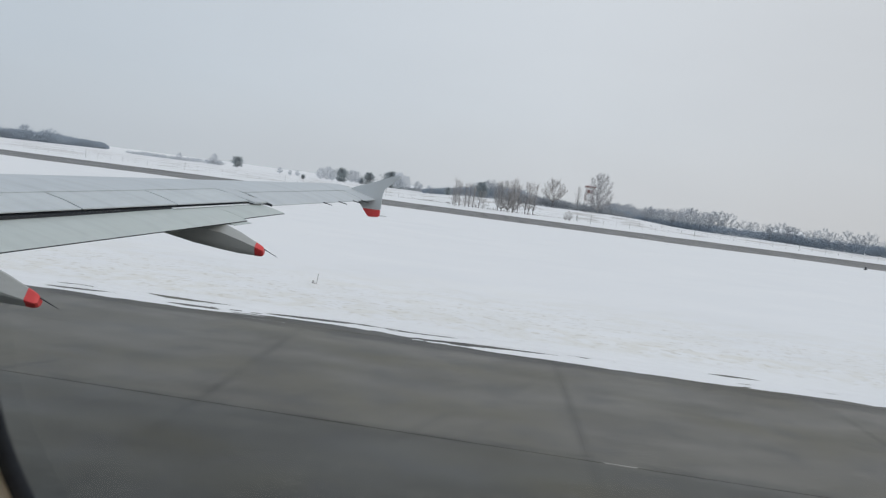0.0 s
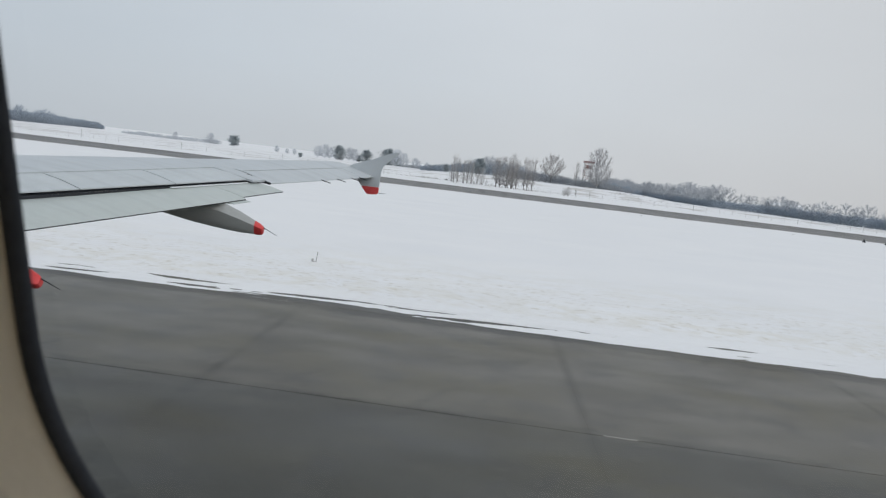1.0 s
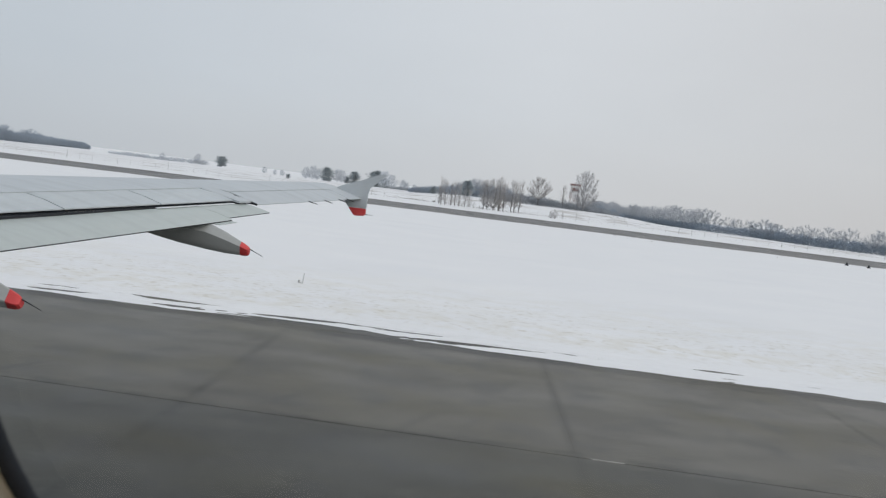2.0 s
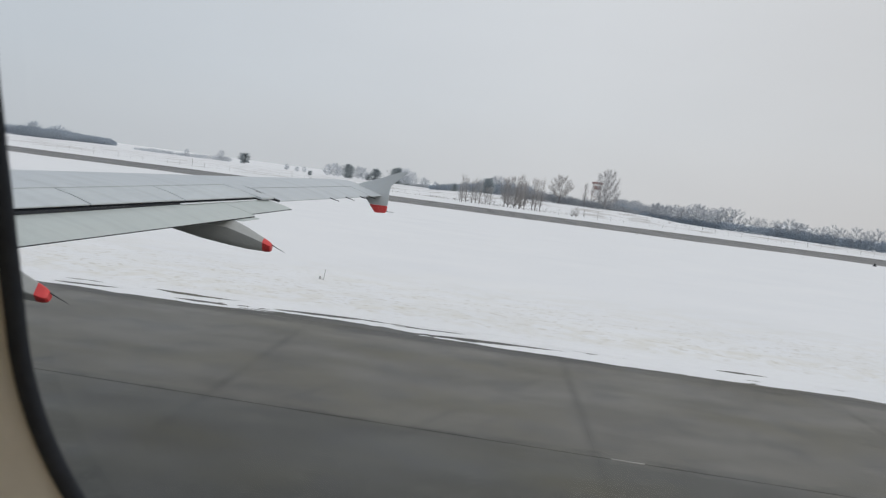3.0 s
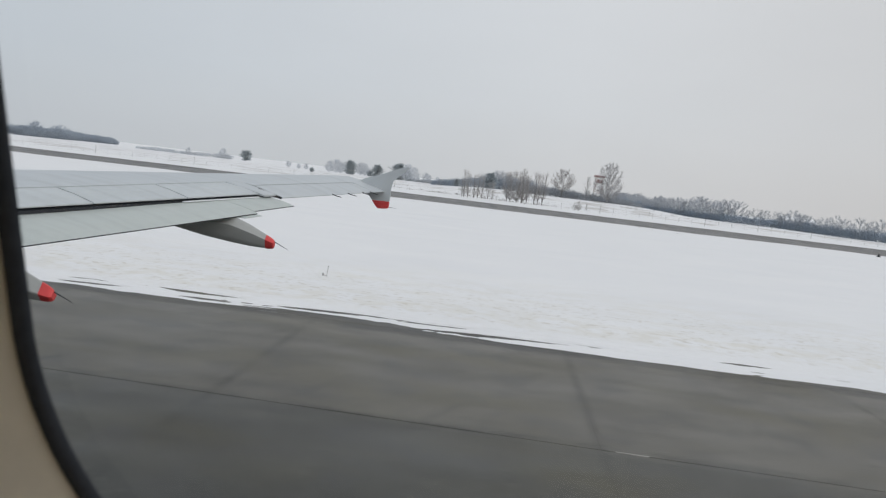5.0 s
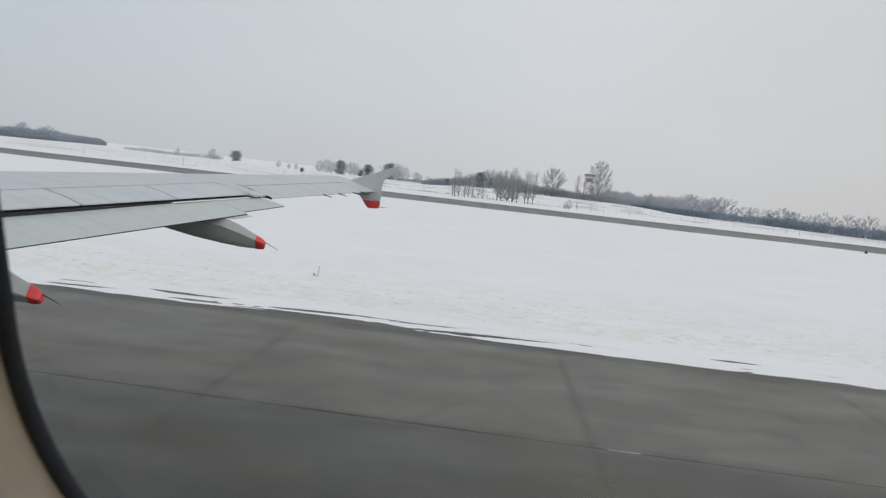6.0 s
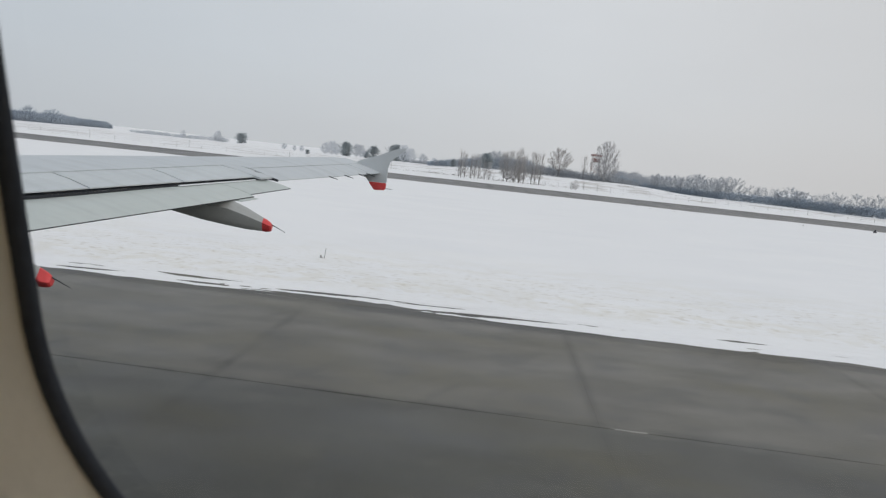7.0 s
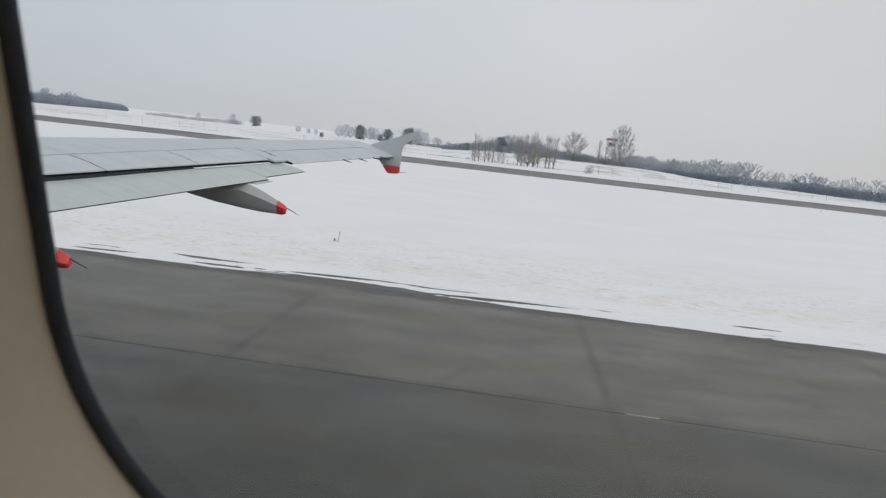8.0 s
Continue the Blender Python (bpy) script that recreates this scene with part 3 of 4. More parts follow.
# ---- trees beyond the taxiway ----
T_POP = "leafless young poplar standing in snow beside the taxiway"
poplar = tagged(make_bare("bare_tree", 11, 8.8, wide=0.12, low=0.22, limbs=18, subs=5, twigs=5, steep=2.4, twig=0.055, r=0.013), T_POP, "tree", "young poplars")
place(poplar, -3.9, 184.5, 0.90)
stems = tagged(make_bare("bare_tree", 12, 9.6, wide=0.32, low=0.18, limbs=38, subs=7, twigs=7, steep=1.7, twig=0.060, r=0.013),
               "spreading leafless tree with many stems in the snow", "tree", "young poplars")
place(stems, 9.2, 197, 0.93)
for src, x, y, s, turn in ((poplar, -2.9, 185.5, 0.80, 70), (poplar, -4.5, 186.5, 0.62, 20), (poplar, -1.2, 185.5, 0.77, 33), (poplar, -0.2, 187.0, 0.84, 140), (poplar, 0.9, 187.5, 0.77, 200),
                           (poplar, 2.6, 189.5, 0.60, 260), (poplar, 3.8, 188.0, 0.62, 310), (stems, 10.9, 194.5, 0.95, 150), (poplar, 8.1, 196.0, 1.0, 300), (poplar, 12.4, 195.5, 1.17, 80),
                           (stems, 12.9, 199.0, 0.85, 60), (poplar, 14.0, 198.0, 1.0, 10), (poplar, 16.4, 200.0, 1.12, 100), (poplar, 17.2, 198.5, 1.05, 230), (poplar, 19.0, 203.0, 1.12, 170),
                           (stems, 28.0, 190.0, 0.30, 45), (stems, 27.2, 191.5, 0.24, 145), (poplar, 32.5, 205.0, 0.26, 90)):
    again(src, x, y, s, turn, land(x, y))

broad = tagged(make_bare("bare_tree", 21, 21.0, wide=0.33, low=0.14, limbs=58, subs=8, twigs=11, steep=1.7, twig=0.044, r=0.036),
               "tall leafless broadleaf tree with a wide open crown", "tree", "old broadleaf trees")
for c in broad.children:
    c.data.materials[0] = M_OLDTWIG
place(broad, 60.5, 324, 0.90, 0, land(60.5, 324))
crowned = tagged(make_bare("bare_tree", 26, 14.0, wide=0.38, low=0.34, limbs=44, subs=8, twigs=10, steep=0.9, twig=0.050, r=0.028),
                 "leafless tree with a low domed crown above a hedge", "tree", "old broadleaf trees")
place(crowned, 39.5, 330, 0.96, 0, land(39.5, 330))
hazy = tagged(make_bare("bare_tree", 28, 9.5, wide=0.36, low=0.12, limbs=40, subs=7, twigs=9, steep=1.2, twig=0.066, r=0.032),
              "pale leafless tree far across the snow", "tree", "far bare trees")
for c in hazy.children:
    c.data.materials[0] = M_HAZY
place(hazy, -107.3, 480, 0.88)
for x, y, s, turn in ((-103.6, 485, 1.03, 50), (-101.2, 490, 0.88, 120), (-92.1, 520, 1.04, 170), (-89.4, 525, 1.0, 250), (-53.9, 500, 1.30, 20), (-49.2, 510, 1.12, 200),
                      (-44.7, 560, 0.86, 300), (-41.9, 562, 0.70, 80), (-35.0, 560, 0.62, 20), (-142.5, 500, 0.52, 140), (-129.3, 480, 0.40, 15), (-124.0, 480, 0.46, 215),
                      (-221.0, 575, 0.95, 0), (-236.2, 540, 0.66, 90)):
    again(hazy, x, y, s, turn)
again(poplar, 53.2, 340, 1.35, 33, land(53.2, 340))

fir = tagged(make_evergreen("evergreen_tree", 31, 10.5, 0.72, 0.03, 1.0), "dark evergreen tree with a dense ragged crown", "tree", "evergreens")
place(fir, -99.1, 515, 0.96)
for x, y, s, turn in ((-81.9, 540, 0.93, 60), (-65.0, 540, 1.18, 150), (-88.5, 543, 0.48, 20), (-58.0, 545, 0.72, 200), (5.9, 400, 0.86, 75), (-13.6, 404, 0.42, 10)):
    again(fir, x, y, s, turn, land(x, y))
round_tree = tagged(make_evergreen("evergreen_tree", 33, 8.0, 0.72, 0.08, 1.35), "round dark evergreen standing alone on the snow", "tree", "evergreens")
place(round_tree, -209.4, 600, 1.12)
again(round_tree, -90.8, 364, 0.30, 40)


def thicket(name, seed, label, path, spacing, depth, h0, h1, sprays, material, r=0.05, width=3.0):
    """A belt of bushes along a line of (x, y) points; one uncountable mass."""
    rng = random.Random(seed)
    V, Fc = [], []
    for (x0, y0), (x1, y1) in zip(path, path[1:]):
        k = max(1, int(math.hypot(x1 - x0, y1 - y0) / spacing))
        for i in range(k):
            f = (i + rng.random()) / k
            hump = 0.65 + 0.35 * math.sin(0.11 * (x0 + (x1 - x0) * f) + seed) * math.sin(0.043 * (y0 + (y1 - y0) * f) + 1.3 * seed)
            x, y = x0 + (x1 - x0) * f, y0 + (y1 - y0) * f + rng.uniform(0, depth)
            thicket_lists(rng, V, Fc, x, y, rng.uniform(h0, h1) * hump, width, sprays, r, land(x, y))
    return tagged(link_mesh(name, V, Fc, material), label, "thicket", kind="stuff")


WOOD_TREES = []
for seed_ in (61, 62, 63, 64):
    rng = random.Random(seed_)
    TV, TF, CV, CF = bare_tree(seed_, 10.0, wide=rng.uniform(0.36, 0.48), low=rng.uniform(0.22, 0.34), limbs=28, subs=6, twigs=7, steep=0.65, twig=0.050, r=0.040, loose=1.4)
    WOOD_TREES.append((np.array([tuple(v) for v in TV + CV]), TF + [tuple(i + len(TV) for i in q) for q in CF]))


def grove(name, seed, label, path, material, crowns, bush=2.2, rows=2, depth=8.0, every=5.0, fine=1.0, sparse=0.0, wide=1.0):
    """Far bare woods along rows of (x, y, height of the undergrowth, height of the trees): branching crowns above rounded, tangled bushes."""
    rng = random.Random(seed)
    V, Fc, top = [], [], []
    for (x0, y0, b0, t0), (x1, y1, b1, t1) in zip(path, path[1:]):
        run = math.hypot(x1 - x0, y1 - y0)
        for row in range(rows):
            k = max(1, int(run / bush))
            for i in range(k):
                f = (i + rng.random()) / k
                if rng.random() < sparse:
                    continue
                x, y = x0 + (x1 - x0) * f, y0 + (y1 - y0) * f + depth * (row + rng.random() * 0.7) / rows
                h = (b0 + (b1 - b0) * f) * rng.uniform(0.78, 1.06)
                w, g = h * rng.uniform(0.34, 0.5) * wide, land(x, y)
                for _ in range(280):
                    u = Vector((rng.gauss(0, 1), rng.gauss(0, 1), rng.gauss(0, 1))).normalized() * rng.random() ** 0.45
                    at_ = Vector((x + u.x * w, y + u.y * w, g + h * (0.44 + 0.50 * u.z)))
                    sliver(rng, V, Fc, at_, lean(rng, Vector((u.x * 0.6, u.y * 0.6, 0.7)), 0.9), h * rng.uniform(0.07, 0.20), 0.19 * fine)
        k = int(run / every) if t0 else 0
        for i in range(k):
            f = (i + rng.random()) / k
            x, y = x0 + (x1 - x0) * f, y0 + (y1 - y0) * f + rng.random() * depth
            clump = 0.5 + 0.5 * math.sin(0.17 * x + 0.11 * y + seed) * math.sin(0.071 * y - 0.05 * x + 2.0 * seed)
            h = (t0 + (t1 - t0) * f) * (0.60 + 0.42 * clump) * rng.uniform(0.85, 1.08) / 10
            pts, faces = rng.choice(WOOD_TREES)
            a, s0 = rng.uniform(0, 6.28), len(V)
            q = pts @ np.array([[math.cos(a), math.sin(a), 0], [-math.sin(a), math.cos(a), 0], [0, 0, 1]]) * h + (x, y, land(x, y))
            V.extend(map(tuple, q))
            top.extend(tuple(j + s0 for j in face) for face in faces)
    ob = tagged(link_mesh(name, V, Fc + top, material), label, "woodland", kind="stuff")
    ob.data.materials.append(crowns)
    ob.data.polygons.foreach_set("material_index", [0] * len(Fc) + [1] * (len(ob.data.polygons) - len(Fc)))
    return ob


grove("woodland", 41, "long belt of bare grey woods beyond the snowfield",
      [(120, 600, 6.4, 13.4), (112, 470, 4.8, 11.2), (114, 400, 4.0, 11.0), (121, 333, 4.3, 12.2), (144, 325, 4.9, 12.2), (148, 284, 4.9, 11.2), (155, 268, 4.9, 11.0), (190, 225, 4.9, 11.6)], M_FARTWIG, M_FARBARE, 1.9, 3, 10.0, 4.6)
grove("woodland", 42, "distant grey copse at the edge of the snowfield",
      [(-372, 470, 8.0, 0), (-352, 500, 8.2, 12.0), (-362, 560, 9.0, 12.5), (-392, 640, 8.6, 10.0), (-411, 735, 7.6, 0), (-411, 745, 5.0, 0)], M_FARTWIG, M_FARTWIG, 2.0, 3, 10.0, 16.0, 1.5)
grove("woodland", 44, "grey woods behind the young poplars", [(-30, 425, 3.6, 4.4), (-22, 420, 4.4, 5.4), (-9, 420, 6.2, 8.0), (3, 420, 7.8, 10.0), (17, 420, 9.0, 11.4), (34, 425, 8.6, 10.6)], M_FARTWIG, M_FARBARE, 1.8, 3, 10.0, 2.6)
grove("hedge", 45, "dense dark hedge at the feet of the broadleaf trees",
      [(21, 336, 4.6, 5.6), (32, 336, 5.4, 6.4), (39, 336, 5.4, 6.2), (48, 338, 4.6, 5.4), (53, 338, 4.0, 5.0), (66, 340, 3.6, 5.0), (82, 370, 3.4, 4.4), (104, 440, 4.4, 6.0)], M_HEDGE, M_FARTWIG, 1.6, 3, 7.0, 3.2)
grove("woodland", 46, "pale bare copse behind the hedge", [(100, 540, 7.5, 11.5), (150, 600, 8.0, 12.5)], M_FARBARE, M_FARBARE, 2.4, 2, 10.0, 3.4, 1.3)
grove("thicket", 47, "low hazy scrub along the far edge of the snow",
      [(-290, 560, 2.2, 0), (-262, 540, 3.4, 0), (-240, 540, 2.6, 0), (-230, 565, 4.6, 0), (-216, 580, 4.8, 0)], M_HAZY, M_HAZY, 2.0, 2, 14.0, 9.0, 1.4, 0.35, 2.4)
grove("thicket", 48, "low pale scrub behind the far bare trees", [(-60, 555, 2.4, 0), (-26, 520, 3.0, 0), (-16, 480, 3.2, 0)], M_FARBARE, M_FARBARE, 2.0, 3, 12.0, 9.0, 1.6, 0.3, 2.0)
thicket("dry_brush", 54, "sparse dry brush poking through the snow", [(-75, 235), (-30, 228), (45, 232), (80, 240)], 1.0, 60, 0.4, 1.4, 5, M_TWIG, 0.02, 1.8)
thicket("dry_brush", 56, "tufts of dry weeds standing in the snow", [(-60, 196), (-20, 200), (20, 206), (50, 214)], 0.55, 26, 0.2, 0.8, 6, M_BARK, 0.055, 1.0)
thicket("dry_brush", 55, "bushy dry scrub at the foot of the poplars", [(-4, 190), (6, 192), (20, 202), (34, 206)], 1.0, 9, 0.5, 2.0, 8, M_TWIG, 0.018, 1.8)

# ---- red and white lattice tower ----
tower = empty("lattice_tower", (59.2, 345, land(59.2, 345)))
tagged(tower, "red and white lattice tower with two railed platforms", "tower")
TH, BAYS, W_LOW, W_TOP = 12.0, 4, 2.1, 1.75


def tower_half(z):
    return W_LOW + (W_TOP - W_LOW) * z / TH


for k in range(BAYS):
    z0, z1 = TH * k / BAYS, TH * (k + 1) / BAYS
    w0, w1 = tower_half(z0), tower_half(z1)
    for q in range(4):
        m = Matrix.Rotation(math.pi / 2 * q, 4, "Z")
        part("leg", rod(m @ Vector((w0, w0, z0 - (0.3 if k == 0 else 0))), m @ Vector((w1, w1, z1)), 0.13, 0.12), M_WHITE if k % 2 else M_TRED, tower)
        for s in (-1, 1):
            part("brace", rod(m @ Vector((s * w0, w0, z0)), m @ Vector((-s * w1, w1, z1)), 0.06, 0.06, 4), M_TRED if k % 2 else M_WHITE, tower)
        part("girt", rod(m @ Vector((-w1, w1, z1)), m @ Vector((w1, w1, z1)), 0.07, 0.07, 4), M_TRED if k % 2 else M_WHITE, tower)
part("platform", box(4.9, 4.9, 0.22, (0, 0, TH * 0.78), 0.03), M_WHITE, tower)
part("cabin", box(3.0, 3.0, 1.7, (0, 0, TH * 0.78 + 1.0), 0.08), M_TRED, tower, "red equipment cabin")
part("platform", box(5.0, 5.0, 0.25, (0, 0, TH + 0.1), 0.03), M_WHITE, tower)
part("parapet", box(4.8, 4.8, 0.95, (0, 0, TH + 0.72), 0.06), M_TRED, tower, "red painted parapet")
for z, half in ((TH * 0.78, 2.4),):
    for q in range(4):
        m = Matrix.Rotation(math.pi / 2 * q, 4, "Z")
        part("rail", rod(m @ Vector((-half, half, z + 1.1)), m @ Vector((half, half, z + 1.1)), 0.04, 0.04, 4), M_WHITE, tower)
        for i in range(4):
            part("rail_post", rod(m @ Vector((-half + i * half / 2, half, z)), m @ Vector((-half + i * half / 2, half, z + 1.1)), 0.03, 0.03, 4), M_WHITE, tower)
for i in range(16):
    part("rung", rod((-0.25, -W_LOW + 0.05 + 0.02 * i, 0.5 + 0.55 * i), (0.25, -W_LOW + 0.05 + 0.02 * i, 0.5 + 0.55 * i), 0.025, 0.025, 4), M_WHITE, tower)

# ---- long shed in the woods ----
shed = empty("shed", (153.0, 334, 0))
tagged(shed, "long pale shed with a snow-covered roof in the woods", "shed")
part("wall", box(15.0, 7.0, 4.6, (0, 0, 2.2), 0.03), M_WHITE, shed)
part("roof", loft([[(x, -3.9, 4.35), (x, 0.0, 6.1), (x, 3.9, 4.35), (x, 3.9, 4.6), (x, 0.0, 6.4), (x, -3.9, 4.6)] for x in (-7.8, 7.8)]), M_SNOW, shed, "roof under snow")
for x in (-5.4, -1.8, 1.8, 5.4):
    w_ = part("window", box(1.3, 0.10, 1.1, (x, -3.52, 2.9), 0.02), M_DARK, shed)
    part("frame", box(1.5, 0.06, 0.10, (x, -3.58, 2.32)), M_WHITE, w_)
part("gate", box(2.6, 0.10, 2.9, (-3.6, -3.53, 1.45), 0.03), M_POST, shed, "grey metal gate")

# ---- perimeter fence ----
FENCE_Y = 190.0
fence = empty("wire_fence", (0, FENCE_Y, 0))
tagged(fence, "low wire fence with thin metal posts along the snow", "fence")
post_me = None
xs = [-236 + 3.6 * i for i in range(132)]
for i, x in enumerate(xs):
    if post_me is None:
        ob = part("post", rod((0, 0, -0.3), (0, 0, 1.6), 0.028, 0.024, 5), M_POST, fence)
        post_me = ob.data
    else:
        ob = new("post", post_me)
        ob.parent = fence
    ob.location = (x, 0, 0.2)
    if i % 8 == 3:                                      # a stouter, taller post every eighth
        ob.scale = (1.9, 1.9, 1.45)
for z in (0.55, 1.05, 1.55):
    part("wire", rod((xs[0], 0, z + 0.2), (xs[-1], 0, z + 0.2), 0.008, 0.008, 4), M_POST, fence)

# ---- edge marker in the snow ----
mk = empty("edge_marker", (-5.62, 26.15, 0.06))
tagged(mk, "small runway edge lamp with a white stake in snow", "runway light")
part("base", box(0.24, 0.16, 0.07, (0, 0, 0.03), 0.015), M_POST, mk)
part("lamp", rod((-0.05, 0, 0.06), (-0.05, 0, 0.17), 0.045, 0.04, 8), M_POST, mk, "dull grey lamp housing")
part("stake", rod((0.09, 0, 0.04), (0.13, 0, 0.46), 0.017, 0.015, 6), M_POST, mk, "thin leaning stake")
for x, y in ((68.5, 118), (72.0, 117.5)):
    sg = empty("taxiway_light", (x, y, 0.05))
    tagged(sg, "small dark taxiway lamp standing in the snow", "runway light", "taxiway lamps")
    part("base", box(0.5, 0.4, 0.25, (0, 0, 0.1), 0.04), M_DARK, sg)
    part("lamp", rod((0, 0, 0.2), (0, 0, 0.55), 0.16, 0.10, 8), M_DARK, sg)

rng = random.Random(77)
V, Fc = [], []
for _ in range(34):
    x, y, r = rng.uniform(-40, 110), rng.choice((rng.uniform(112, 124), rng.uniform(118, 125))), rng.uniform(0.05, 0.14)
    s0 = len(V)
    V += [Vector((x + r * rng.uniform(0.6, 1.3) * 1.6 * math.cos(a), y + r * math.sin(a), 0.04)) for a in (0, 1.26, 2.51, 3.77, 5.03)]
    V.append(Vector((x + r * rng.uniform(-0.3, 0.3), y, 0.06 + r * rng.uniform(0.6, 1.1))))
    Fc += [(s0 + k, s0 + (k + 1) % 5, s0 + 5) for k in range(5)]
tagged(link_mesh("dirt_clods", V, Fc, M_BARK), "scattered dark frozen clods lying on the snow", "clods", kind="stuff")

# ---- airliner: fuselage with the window, wing, flap, spoilers, fairings, wingtip fence ----
plane = empty("airliner", (0, -1.62, 1.9))
tagged(plane, "grey-winged narrow-body airliner with red-tipped flap fairings", "airplane")
P0 = Vector((0, -1.62, 1.9))


def on_plane(name, bm, material, label="", smooth=False, parent=None):
    """A part given in world metres, hung under the airliner."""
    bmesh.ops.translate(bm, verts=bm.verts[:], vec=-P0)
    return part(name, bm, material, parent or plane, label, smooth)


KINK, SPAN, FLAP_END = 4.8, 15.0, 11.08


def x_le(y):
    return -10.87 + 0.5 * y


def x_crest(y):
    return -9.09 + 0.413 * y


def z_crest(y):
    return 3.859 + 0.0535 * (y - 8.16)


def x_sp(y):
    return -7.22 + 0.345 * max(y, KINK)


def z_sp(y):
    return 3.58 + 0.0648 * (y - 6.93)


def x_ail(y):
    return -6.506 + 0.296 * y


def z_ail(y):
    return 3.79 + 0.052 * (y - 11.17)


def section(y, xe, ze, thick_end):
    """Ring of one wing section at span y, ending aft at (xe, ze)."""
    c = xe - x_le(y)
    zc, zl = z_crest(y), z_crest(y) - 0.06 * c
    xl, xc = x_le(y), x_crest(y)
    t = 0.105 * (x_ail(y) + 0.35 - xl)
    up = []
    for k in range(7):                                  # nose to crest
        a = math.pi / 2 * k / 6
        up.append((xl + (xc - xl) * (1 - math.cos(a)), zl + (zc - zl) * math.sin(a)))
    for k in range(1, 6):                               # crest to the aft edge
        f = k / 5
        up.append((xc + (xe - xc) * f, zc + (ze - zc) * (0.45 * f + 0.55 * f * f)))
    lo = [(xe, ze - thick_end)]
    for k in range(1, 5):
        f = k / 5
        lo.append((xe + (xc - xe) * f, ze - thick_end + (zc - t - ze + thick_end) * math.sin(f * math.pi / 2)))
    for k in range(6):
        a = math.pi / 2 * k / 6
        lo.append((xc + (xl - xc) * math.sin(a), zl - (zl - (zc - t)) * math.cos(a)))
    return [(x, y, z) for x, z in up + lo]


def sp_front(y):
    return (x_sp(y) - 0.56, z_sp(y) + 0.128)


rings = []
for y in (0.2, 2.5, KINK, 6.4, 7.8, 9.2, 10.1, FLAP_END):
    xe, ze = sp_front(y)
    rings.append(section(y, xe, ze, 0.14))
on_plane("inner_wing", loft(rings), M_WING, smooth=False)
rings = []
for y in (FLAP_END + 0.004, 11.8, 12.8, 13.6, 14.4, SPAN):
    rings.append(section(y, x_ail(y) - 0.50, z_ail(y) + 0.155, 0.13))
outer = on_plane("outer_wing", loft(rings), M_WING)

# spoilers: separate panels with a gap between, and the dark cove under them
cuts = [KINK, 6.39, 7.83, 9.28, 10.76]
for y0, y1 in zip(cuts, cuts[1:]):
    rings = []
    for y in (y0 + 0.012, y1 - 0.012):
        (xf, zf), xe, ze = sp_front(y), x_sp(y), z_sp(y)
        sk = 0.19 * (xe - xf)                           # panel sides run square to the hinge
        xf += 0.008
        rings.append([(xf, y + sk, zf + 0.0), (xf * 0.5 + xe * 0.5, y + sk / 2, (zf + ze) / 2 + 0.012), (xe, y, ze), (xe, y, ze - 0.014), (xf, y + sk, zf - 0.06)])
    on_plane("spoiler", loft(rings), M_SPOIL)
rings = []
for y in (10.76, FLAP_END):
    (xf, zf), xe, ze = sp_front(y), x_sp(y), z_sp(y)
    rings.append([(xf + 0.006, y, zf), (xe + 0.10, y, ze - 0.012), (xe + 0.10, y, ze - 0.04), (xf + 0.006, y, zf - 0.06)])
on_plane("shroud", loft(rings), M_WING)
rings = []
for y in (KINK, 7.0, 9.0, FLAP_END - 0.05):
    (xf, zf), xe, ze = sp_front(y), x_sp(y), z_sp(y)
    rings.append([(xf - 0.05, y, zf - 0.07), (xe + 0.028, y, ze - 0.046), (xe + 0.028, y, ze - 0.075), (xf - 0.05, y, zf - 0.16)])
# the slot's shade is put into the cove's near-black colour
on_plane("cove", loft(rings), M_DARK, "cove ahead of the flap with its shade coloured in")
rings = []
for y in (9.15, 10.7):
    xe, ze = x_sp(y), z_sp(y)
    rings.append([(xe + 0.030, y, ze - 0.040), (xe + 0.062, y, ze - 0.040), (xe + 0.062, y, ze - 0.054), (xe + 0.030, y, ze - 0.054)])
on_plane("seal_strip", loft(rings), M_BARE, "bright bare metal edge strip")
rings = []
for y in (7.85, 8.35):
    xe, ze = x_sp(y), z_sp(y)
    rings.append([(xe - 0.01, y, ze - 0.042), (xe + 0.012, y, ze - 0.043), (xe + 0.012, y, ze - 0.050), (xe - 0.01, y, ze - 0.050)])
on_plane("seal_strip", loft(rings), M_FAIR)


def flap_te(y):
    out = 1.0 if y > 9.91 else 0.0                      # the outboard end is cut back a little
    return (-6.156 + 0.296 * y - 0.055 * out, 3.29 + 0.0797 * (y - 6.25) + 0.026 * out)


def flap_ring(y):
    (xt, zt), xs_, zs = flap_te(y), x_sp(y), z_sp(y)
    gap = 0.085 - 0.030 * min(1, max(0, (y - 6.9) / 2.3))
    xn, zn = xs_ - 0.22, zs - gap - 0.035
    ring = [(xn, zn - 0.05), (xn + 0.02, zn - 0.005), (xn + 0.10, zn + 0.022), (xs_ + 0.02, zs - gap)]
    for f in (0.3, 0.6, 0.85):
        ring.append((xs_ + (xt - xs_) * f, (zs - gap) + (zt - zs + gap) * f + 0.018 * math.sin(math.pi * f)))
    ring += [(xt, zt), (xt, zt - 0.012), (xs_ * 0.5 + xt * 0.5, (zs + zt) / 2 - 0.15), (xn + 0.1, zn - 0.14)]
    return [(x, y, z) for x, z in ring]


